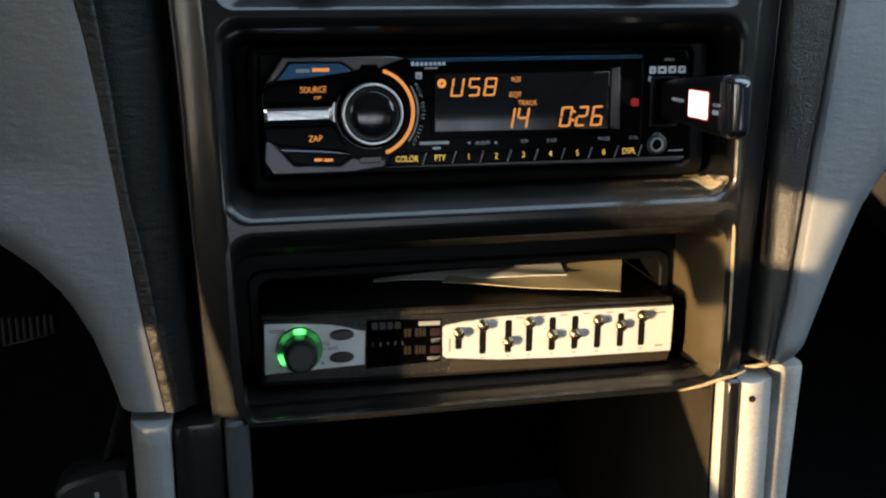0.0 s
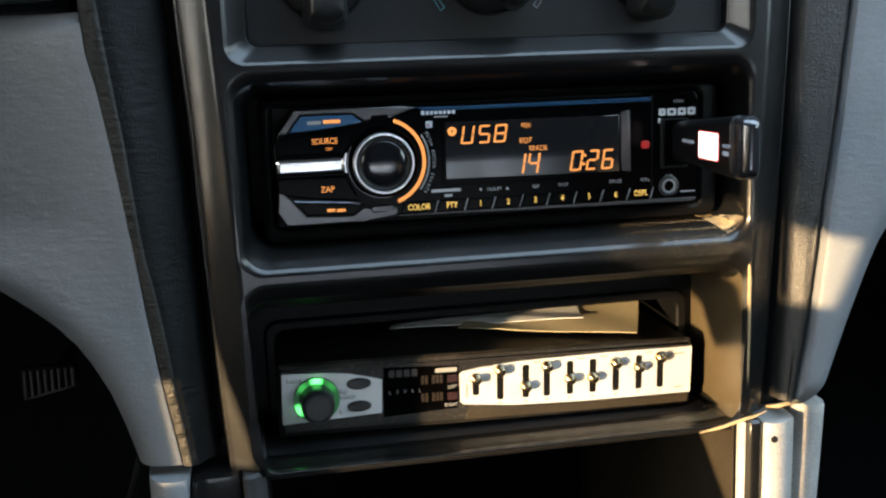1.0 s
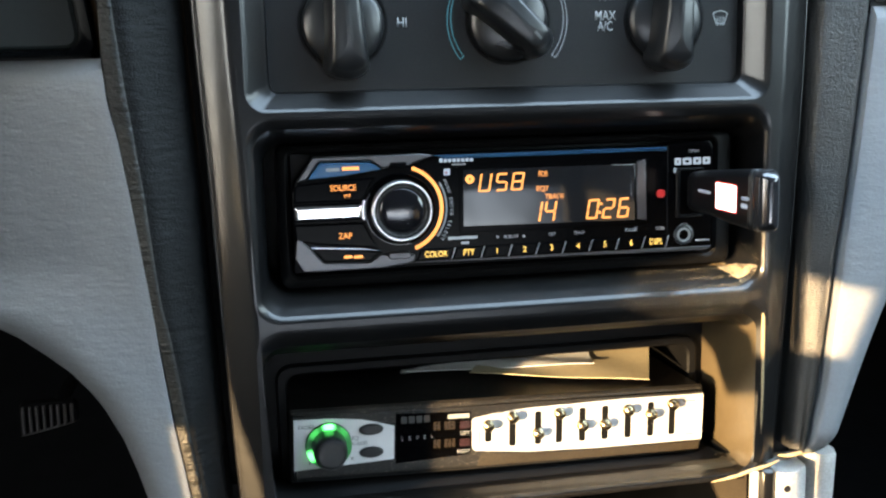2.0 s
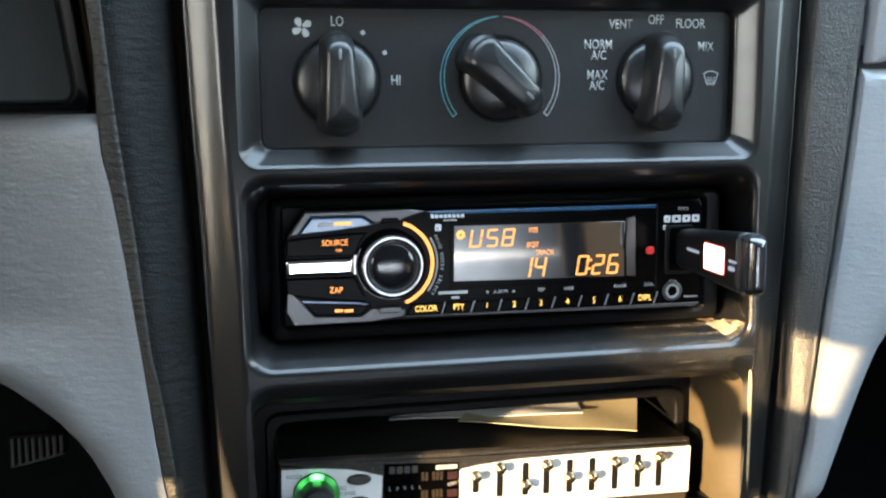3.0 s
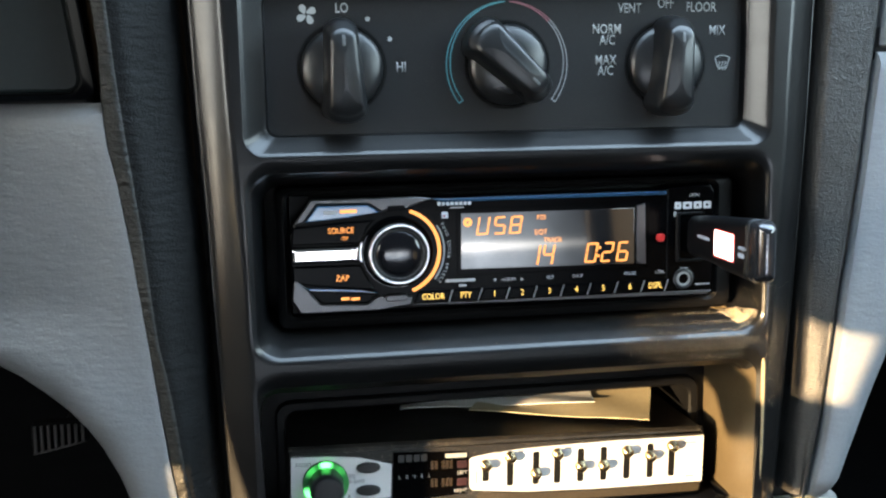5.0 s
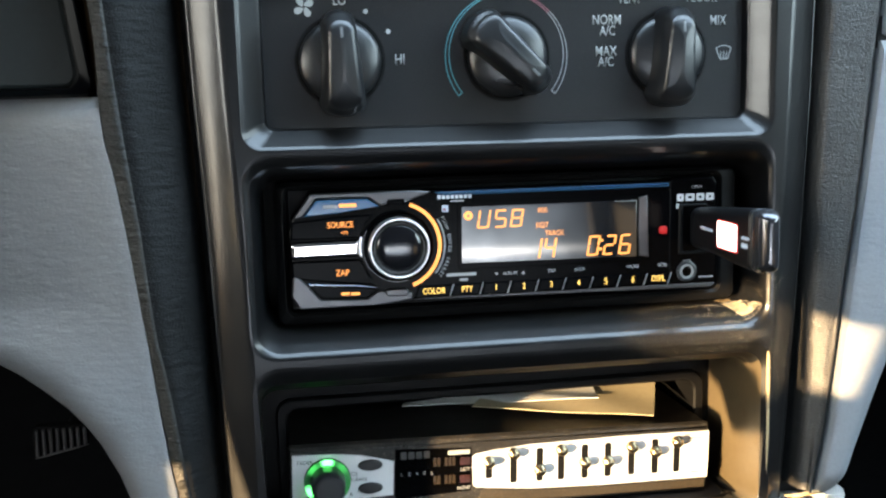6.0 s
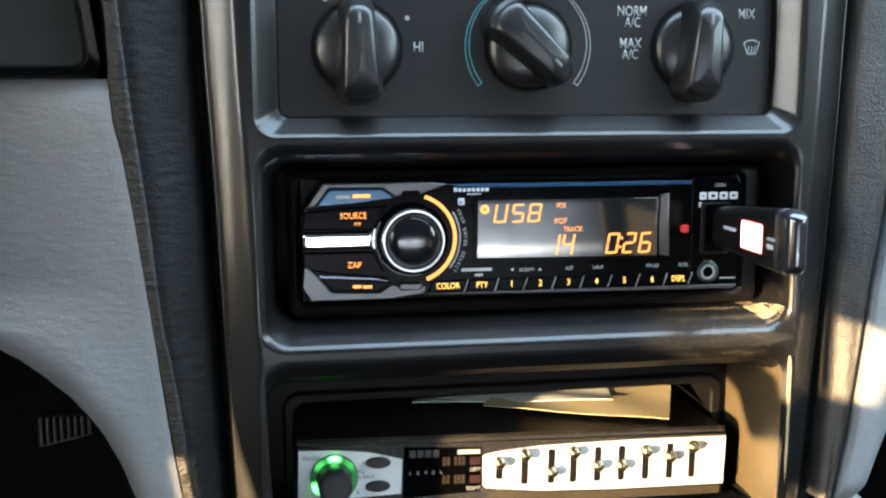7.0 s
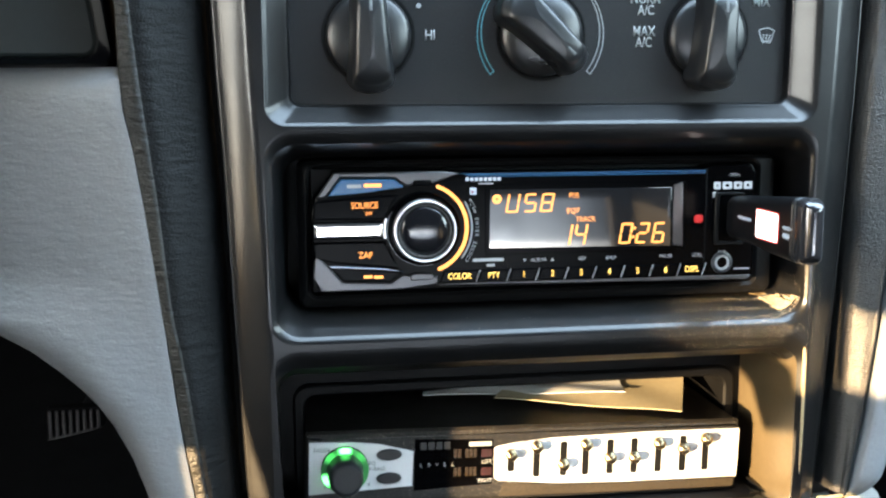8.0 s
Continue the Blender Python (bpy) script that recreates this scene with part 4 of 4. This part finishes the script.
    part("print_bar", box(79.0, 85.0, 11.6, 12.3, 0.25, 0.34, 0, 0.1, 1), GREYINK, ob)


equalizer()


def shelf_dust():
    """Grains lying on the sill below the stereo, thickest towards the sunlit corner."""
    rng = np.random.default_rng(5)
    sill = np.array([(-9, -104.4), (-3, -105.2), (3.5, -107.4), (8.0, -110.2), (9.2, -111.3), (9.85, -112.2)])
    side = np.array([(-9, 96.5), (-3, 96.8), (3.5, 97.4), (8.0, 97.9), (9.2, 98.5)])
    bm = bmesh.new()

    def grain(x, z, d, r):
        k = [bm.verts.new(V(x + r * a, z + r * b, d + r * c)) for a, b, c in ((0, 1, 0.2), (1, -0.3, 0.3), (-0.9, -0.2, 0.5), (0, -0.2, -1))]
        for i in ((0, 2, 1), (0, 1, 3), (1, 2, 3), (2, 0, 3)):
            bm.faces.new([k[j] for j in i])

    for _ in range(2600):
        x = 95 - min(185, rng.exponential(25))
        d = rng.uniform(-8, 8.6)
        grain(x, np.interp(d, sill[:, 0], sill[:, 1]) + 0.05, d, rng.uniform(0.03, 0.12) * (1.6 if rng.random() < 0.08 else 1))
    for _ in range(7000):
        d = 7 - min(15, rng.exponential(7))
        q = radians(274 + rng.random() * (12 + 62 * max(0, (d + 8) / 15)))
        xr, zb = np.interp(d, side[:, 0], side[:, 1]), np.interp(d, sill[:, 0], sill[:, 1])
        grain(xr - 8 + 7.9 * math.cos(q), zb + 8 + 7.9 * math.sin(q), d, rng.uniform(0.04, 0.13))
    for _ in range(500):
        d, z = rng.uniform(-8, 7), -108 + min(12, rng.exponential(3.5))
        grain(np.interp(d, side[:, 0], side[:, 1]) - 0.05 - 0.12 * max(0, -103 - z), z + 0.1 * max(0, d), d, rng.uniform(0.04, 0.16))
    roll = np.array([(0, 0.5), (1.4, 3.9), (4, 5.7), (8, 8.0), (11.5, 9.7), (13.4, 10.1), (30, 10.1)])
    for _ in range(1300):
        x, z = 99.8 + min(11, rng.exponential(4.5)), rng.uniform(-144, -92)
        s = lerp_table(BEZEL_EDGE_R, z) - x
        if s > 1:
            grain(x, z, np.interp(s, roll[:, 0], roll[:, 1]) + 0.02, rng.uniform(0.03, 0.1))
    # a finer field over the sunny end of the crossbar, in loose patches
    bar = np.array([(-105.2, -3), (-107.4, 3.5), (-110.2, 8.0), (-111.3, 9.2), (-112.2, 9.85), (-113.0, 10.1), (-115.4, 10.1), (-117.2, 9.85), (-119.4, 9.0), (-122.0, 7.6)])[::-1]
    for _ in range(9000):
        x, z = 99 - abs(rng.normal(0, 32)), rng.uniform(-121, -104.5)
        if math.sin(0.31 * x + 0.5 * z) + math.sin(0.9 * x - 0.7 * z) + math.sin(0.13 * x * z / 10) < rng.uniform(-4.5, 2.6):
            continue
        grain(x, z + 0.03, np.interp(z, bar[:, 0], bar[:, 1]) + 0.03, rng.uniform(0.025, 0.08) * (2.2 if rng.random() < 0.04 else 1))
    tagged(part("dust", bm, DUST, None, smooth=0), "pale dust grains lying below the stereo", "dust", kind="stuff")


shelf_dust()


def sheet(name, corners, bend, thick, material, label, bars=()):
    """A thin sheet of paper through four corners (x, z, d), bowed by bend millimetres. bars: (u0, u1, v0, v1) of printing."""
    a, b, c, e = (np.array(p, float) for p in corners)

    def spot(u, v, lift=0.0):
        p = (a * (1 - u) + b * u) * (1 - v) + (e * (1 - u) + c * u) * v
        return tuple(p + np.array([0, bend * math.sin(math.pi * u) * (0.3 + 0.7 * v) + 0.25 * math.sin(9 * u + 5 * v) + lift, 0]))

    n = 18
    bm = loft([[spot(i / n, k / n) for k in range(n + 1)] for i in range(n + 1)], closed=False)
    bmesh.ops.recalc_face_normals(bm, faces=bm.faces)
    bmesh.ops.solidify(bm, geom=bm.faces[:], thickness=thick * 0.001)
    ob = tagged(part(name, bm, material, None, smooth=40), label, "paper")
    for u0, u1, v0, v1 in bars:
        part("print_bar", loft([[spot(u, v, 0.35) for v in (v0, v1)] for u in np.linspace(u0, u1, 4)], closed=False), GREYINK, ob, smooth=0)
    return ob


sheet("paper_card", [(-8, -155.0, -50), (67.8, -158.6, -30), (80.4, -151.4, -60), (0, -153.6, -62)], -0.5, 0.5, PAPER, "cream printed card lying on the equalizer", [(0.42 + 0.07 * k, 0.46 + 0.07 * k + 0.015 * (k % 2), 0.34, 0.42) for k in range(6)])
sheet("paper_slip", [(-37.5, -155.2, -59), (48.5, -154.0, -46), (50.5, -152.4, -62), (-36.5, -154.5, -62.5)], 0.6, 0.35, SLIP, "thin curled grey paper slip lying on the card")


# ---- padded trims beside the bezel ----
def relief(z):
    return 10.5 + (z + 20) * 0.012


STITCH = [(46, -150.0), (19, -147.0), (0, -145.4), (-17, -145.5), (-32, -144.6), (-44, -142.2), (-65, -139.4), (-92, -136.4), (-116, -133.6), (-133, -131.7), (-148, -129.9), (-181, -124.9)]
BAND = [(46, -143.8), (19, -142.0), (-8, -140.2), (-29, -138.4), (-42, -137.0), (-64, -134.7), (-92, -132.6), (-104, -131.4), (-113, -129.7), (-127, -127.7), (-150, -125.1), (-181, -121.0)]
GREY_LOW = [(-104, -217.0), (-107, -206.0), (-110.5, -195.0), (-115.5, -184.5), (-121.5, -175.5), (-128, -167.0), (-135, -160.5), (-142, -155.8), (-154, -149.8), (-167, -145.5), (-181, -141.8)]


DASH = thing("dashboard", 0, -185, 0, "dashboard of soft grey vinyl covers and black padded edges", "dashboard")


def left_trims():
    ob = DASH
    rows, band = [], []
    for z in np.linspace(46, -182, 60):
        xs, xi, d = lerp_table(BAND, z), -lerp_table(BEZEL_EDGE, z) - 2.6, relief(z)
        prof = [(xi, -16), (xi - 0.2, -5), (xi - 1.6, -2), (xi * 0.75 + xs * 0.25, d * 0.15), (xi * 0.5 + xs * 0.5, d * 0.5), (xi * 0.2 + xs * 0.8, d * 0.93), (xs, d + 0.2)]
        rows.append([(x, z, dd) for x, dd in smooth_keys(prof, 3)])
        xg = lerp_table(STITCH, z)
        band.append([(x, z, dd) for x, dd in smooth_keys([(xs + 0.3, d - 0.4), (xs - 0.2, d + 0.5), (xs * 0.75 + xg * 0.25, d + 0.8), (xs * 0.3 + xg * 0.7, d + 0.3), (xg, d - 0.6), (xg - 0.2, d - 6)], 3)])
    pad = part("side_pad", loft(rows, closed=False), VINYL, ob, "black grained vinyl pad")
    part("edge_band", loft(band, closed=False), EDGE, pad, "worn ribbed vinyl edge")

    rows = []
    for z in np.concatenate([np.linspace(-17.6, -103.6, 24), np.linspace(-104, -124, 32), np.linspace(-125, -181.5, 34)]):
        xr = lerp_table(STITCH, z) - 0.15
        xl = -217.0 if z > -104 else lerp_table(GREY_LOW, z)
        d = relief(z)
        top = 4.0 * math.exp(-((z + 17.6) / 2.6) ** 2)
        prof = [(xr + 0.1, d - 7), (xr, d - 1.2 - top), (xr - 0.8, d - 0.2 - top)]
        wide = xr - xl
        fall = 0.10 + 0.24 * min(1, max(0, (z + 132) / 42))
        for f in (0.12, 0.25, 0.42, 0.6, 0.76, 0.88, 0.96):
            prof.append((xr - 0.8 - (wide - 0.8) * f, d - 0.2 - top - fall * wide * f - 8.0 * f**5 * min(1, 60 / wide + 0.3)))
        last = prof[-1][1]
        prof += [(xl, last - 5), (xl + 0.6, last - 12), (xl + 4, last - 24)]
        rows.append([(x, z, dd) for x, dd in smooth_keys(prof, 2)])
    bm = loft(rows, closed=False)
    bmesh.ops.recalc_face_normals(bm, faces=bm.faces)
    part("grey_cover", bm, GREY, ob, "soft grey vinyl cover")

    ob = thing("air_vent", -180, -17, 6, "glossy black air vent housing in the dashboard", "air vent")
    def lean(pts):
        return [(x - (0.13 * (z + 17) if x > -200 else 0), z) for x, z in pts]

    o, i = lean(rr(-250, -146.0, -17.6, 70, 5.5, 8)), lean(rr(-246, -151.6, -14.8, 66, 7, 8))
    part("vent_frame", loft([at(o, -12), at(o, 6.5), at(inset(o, 1.2), 8.8), at(inset(i, -1.5), 8.0), at(i, 4.5), at(i, -6)]), GLOSS, ob)
    part("vent_blade", plate(lean(rr(-246, -152.4, -14.2, 66, 6, 8)), -10, -2.5, 1.5), VENTGLASS, ob, "dark smooth vent flap")


left_trims()


def side_light_hump():
    """A hump added left of the view to keep the low side light off the grey cover."""
    rows = []
    for z in np.linspace(62, -190, 20):
        swell = 90 - 0.0012 * (z + 60) ** 2
        prof = [(-246, -20), (-250, 0), (-258, swell * 0.45), (-272, swell * 0.8), (-300, swell), (-360, swell * 1.05), (-430, swell * 0.8), (-480, swell * 0.3), (-500, -20)]
        rows.append([(x, z, d) for x, d in smooth_keys(prof, 3)])
    bm = loft(rows, closed=False)
    bmesh.ops.recalc_face_normals(bm, faces=bm.faces)
    part("side_light_hump", bm, VINYL, DASH, "black hump out of view, added to block the side light")


side_light_hump()


def upper_blocker():
    """An unseen dashboard top, added above the climate controls to darken the lip's reflection."""
    prof = smooth_keys([(47.5, -14), (48.5, 4), (53, 12), (66, 20), (92, 28), (120, 30), (138, 22), (148, 2), (150, -20)], 4)
    bm = loft([[(x, z, d) for z, d in prof] for x in np.linspace(-244, 330, 12)], closed=False)
    bmesh.ops.recalc_face_normals(bm, faces=bm.faces)
    part("upper_blocker", bm, VINYL, DASH, "black dashboard top out of view, added to block overhead light")


upper_blocker()

STITCH_R = [(46, 146.0), (20, 143.4), (-5, 140.9), (-29, 138.8), (-51, 136.7), (-71, 134.6), (-98, 131.2), (-116, 129.5), (-134, 127.5), (-155, 125.2), (-170, 122.3), (-186, 119.5)]
PAD_R = [(46, 122.6), (19, 121.2), (-18, 119.7), (-51, 118.5), (-90, 118.2), (-137, 117.6), (-173, 115.4), (-186, 114.4)]
GREY_LOW_R = [(-80, 186), (-98, 170.0), (-108, 162.5), (-116, 157.0), (-125, 153.0), (-135, 149.0), (-148, 144.0), (-163, 138.4), (-173, 135.0), (-180, 131.0), (-184, 127.0)]


def right_trims():
    ob = DASH
    rows = []
    for z in np.linspace(46, -181.5, 60):
        xs, xi, xp = lerp_table(STITCH_R, z), lerp_table(BEZEL_EDGE_R, z) + 1.2, lerp_table(PAD_R, z)
        prof = [(xi, -16), (xi + 0.1, -9), ((xi + xp) / 2, -7.6), (xp - 0.4, -6), (xp + 0.2, 1.6), (xp + 1.5, 6.4), (xp + 3.2, 8.2), (xp * 0.5 + xs * 0.5, 10.0), (xp * 0.28 + xs * 0.72, 11.0), (xs - 3.0, 11.6), (xs - 1.6, 10.4), (xs - 0.6, 8.6), (xs + 0.3, 7.6)]
        rows.append([(x, z, dd) for x, dd in smooth_keys(prof, 3)])
    bm = loft(rows, closed=False)
    bmesh.ops.recalc_face_normals(bm, faces=bm.faces)
    part("side_pad", bm, VINYL_LIT, ob, "black grained vinyl pad, lightened for the side light")
    # bead carries the gold sunlight along the pad's bottom in its colour
    part("pad_rim", tube([(110.5, -184.2, 5.0), (113, -183.3, 8.4), (117, -182.3, 9.6), (122, -181.4, 10.2), (127, -180.4, 9.0), (131.5, -178.4, 6.0)], 0.9), SUN_PALE, ob, "pale lower edge of the pad with sun gold in its colour")

    rows = []
    for z in np.concatenate([np.linspace(-3.2, -96, 24), np.linspace(-98, -183, 44)]):
        xr, xl = lerp_table(STITCH_R, z) + 0.3, 215.0 if z > -80 else lerp_table(GREY_LOW_R, z)
        top = 3.0 * math.exp(-((z + 3.2) / 1.6) ** 2)
        low = max(0, (-172 - z) / 11) ** 2 * 6
        wide = xl - xr
        prof = [(xr - 0.1, 8), (xr, 13.2 - top - low), (xr + 0.8, 14.6 - top - low)]
        for f in (0.15, 0.3, 0.5, 0.7, 0.85, 0.95):
            prof.append((xr + 0.8 + (wide - 0.8) * f, 14.8 - top - low + 0.24 * wide * f * (1 - f**3) - 8.0 * f**4 * min(1, 60 / wide + 0.3)))
        prof += [(xl, 1.5 - top), (xl - 0.6, -6), (xl - 4, -16)]
        rows.append([(x, z, dd) for x, dd in smooth_keys(prof, 2)])
    bm = loft(rows, closed=False)
    bmesh.ops.recalc_face_normals(bm, faces=bm.faces)
    part("grey_cover", bm, GREY, ob, "soft grey vinyl cover")

    outline = [(145.8, 46), (142.7, 4), (142.6, -0.6), (143.8, -1.3), (165, 2.2), (230, 10), (230, 46)]
    bm = plate(outline[::-1], 4, 15.6, 1.6)
    for v in bm.verts:
        v.co.y -= 0.24 * max(0, v.co.x - 0.143)
    part("upper_cover", bm, GREY, ob, "soft grey vinyl cover")
    slot = plate([(141, -6), (141, 6), (235, 14), (235, 2)], 3, 9, 0)
    part("seam_backing", slot, DARK, ob)


right_trims()


# ---- lower console below the bezel ----
def lower_console():
    ob = thing("lower_console", 0, -320, 0, "lower centre console with open cubby, grey side panels and dark edges", "console")
    for s in (-1, 1):
        def strip(prof, z0, z1, lean=0.0):
            rows = []
            for z in np.linspace(z0, z1, 24):
                rows.append([(s * (x - lean * (z0 - z)), z, d) for x, d in smooth_keys(prof, 4)])
            mid = np.mean(rows[0], 0)
            first = [tuple(np.array(p) * 0.94 + mid * 0.06 + np.array([0, 1.2, 0])) for p in rows[0]]
            bm = loft([first] + rows, closed=False)
            bm.verts.ensure_lookup_table()
            bm.faces.new([bm.verts[k] for k in range(len(first))])
            bmesh.ops.recalc_face_normals(bm, faces=bm.faces)
            return bm
        inner = [(95.2, -201), (95.2, -60), (94.9, -6), (94.9, 6.2), (95.2, 8.2), (96.8, 9.7), (98.5, 11.3), (99.2, 11.9), (100.6, 12.3), (103.0, 12.2), (103.8, 9), (104, -10)]
        inner = [(x + (1.5 if s > 0 and d > -20 else 0), d) for x, d in inner]
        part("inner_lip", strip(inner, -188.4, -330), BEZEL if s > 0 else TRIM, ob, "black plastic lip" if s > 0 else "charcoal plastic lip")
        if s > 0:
            # grey strip stands in for the white glint down the black lip
            part("lip_edge", strip([(96.5, 7.0), (96.2, 8.0), (96.7, 9.2), (97.7, 10.2), (98.4, 10.9), (98.8, 10.2)], -189.2, -330), GREYP, ob, "pale strip painted as the sun glint on the lip")
            # only this side is lightened, to paint in the sunlit part
            part("cubby_side", box(94.9, 95.35, -330, -190.2, -190, 7.4, 0.15, 0.15), SUN_DIM, ob, "dusty inner side of the cubby, lightened for the sun")
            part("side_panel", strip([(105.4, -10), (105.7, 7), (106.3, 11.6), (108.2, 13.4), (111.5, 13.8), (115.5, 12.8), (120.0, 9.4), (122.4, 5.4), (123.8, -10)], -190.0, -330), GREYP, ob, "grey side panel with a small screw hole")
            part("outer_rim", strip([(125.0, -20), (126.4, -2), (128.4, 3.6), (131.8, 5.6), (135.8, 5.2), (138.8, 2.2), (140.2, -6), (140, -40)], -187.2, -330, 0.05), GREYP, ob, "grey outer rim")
        else:
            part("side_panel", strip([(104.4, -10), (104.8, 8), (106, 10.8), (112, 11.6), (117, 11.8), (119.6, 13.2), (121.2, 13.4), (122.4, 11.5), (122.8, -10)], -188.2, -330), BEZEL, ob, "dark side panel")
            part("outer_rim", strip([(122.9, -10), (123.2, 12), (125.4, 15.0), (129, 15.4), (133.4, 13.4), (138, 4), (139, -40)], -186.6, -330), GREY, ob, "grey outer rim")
    part("screw_hole", lathe(109.8, -195.4, [(1.5, 13.2), (1.45, 14.1), (0.9, 13.95), (0.01, 13.9)], 16), DARK, ob)
    part("cubby_back", plate(rr(-97, 97, -332, -188, 3), -202, -200, 0), CARPET, ob)
    part("cubby_top", plate(rr(-95.1, 95.1, -192.6, -190.6, 0.5), -201, 6, 0.8), DARK, ob)
    part("under_gap", plate(rr(-138, -98, -188, -180, 1), -30, -12, 0.5), DARK, ob)
    part("under_gap", plate(rr(98, 134, -196, -178, 1), -30, -12, 0.5), DARK, ob)


lower_console()


def release_lever():
    ob = thing("release_lever", -155, -215, -4, "dark plastic lever with a white mark beside the console", "lever")
    part("handle", plate([(-168, -250), (-140, -250), (-141, -206), (-146, -204.5), (-163, -208.5), (-167.5, -212)], -14, 4, 2.5), KNOB, ob)
    part("strap", plate([(-150.5, -204), (-147, -204), (-140.5, -182), (-143, -181)], -8, -3, 1), MATTE, ob)
    part("white_mark", plate(rr(-153.2, -151.6, -224, -213.4, 0.4, 2), 3.9, 4.15, 0), WHITE, ob)


release_lever()


def pedal():
    ob = thing("pedal", -234, -238, -300, "black ribbed rubber accelerator pedal in the dark footwell", "pedal", own=True)
    part("pad", plate([(-18.5, -11.5), (15, -4.4), (17.6, -2.5), (17.2, 8.5), (15, 10.5), (-16.5, 11), (-18.5, 9)], -8, 0, 1.5), CARPET, ob)
    for k in range(8):
        x = -16.6 + 4.3 * k
        low = -9.0 + 0.21 * (x + 16.6)
        bm = plate([(x, low), (x + 1.5, low + 0.3), (x + 1.7, 8.6), (x + 0.2, 8.8)], -1, 2.4, 0.4)
        part("rib", bm, PEDAL, ob)
    part("lower_rim", tube([(-17.6, -10.4, 0.6), (-8, -8.3, 0.8), (6, -5.4, 0.8), (16, -3.3, 0.6)], 0.7), PEDAL, ob)
    part("arm", box(-4, 4, -6, 2, -620, -7, 1, 2), MATTE, ob)


pedal()
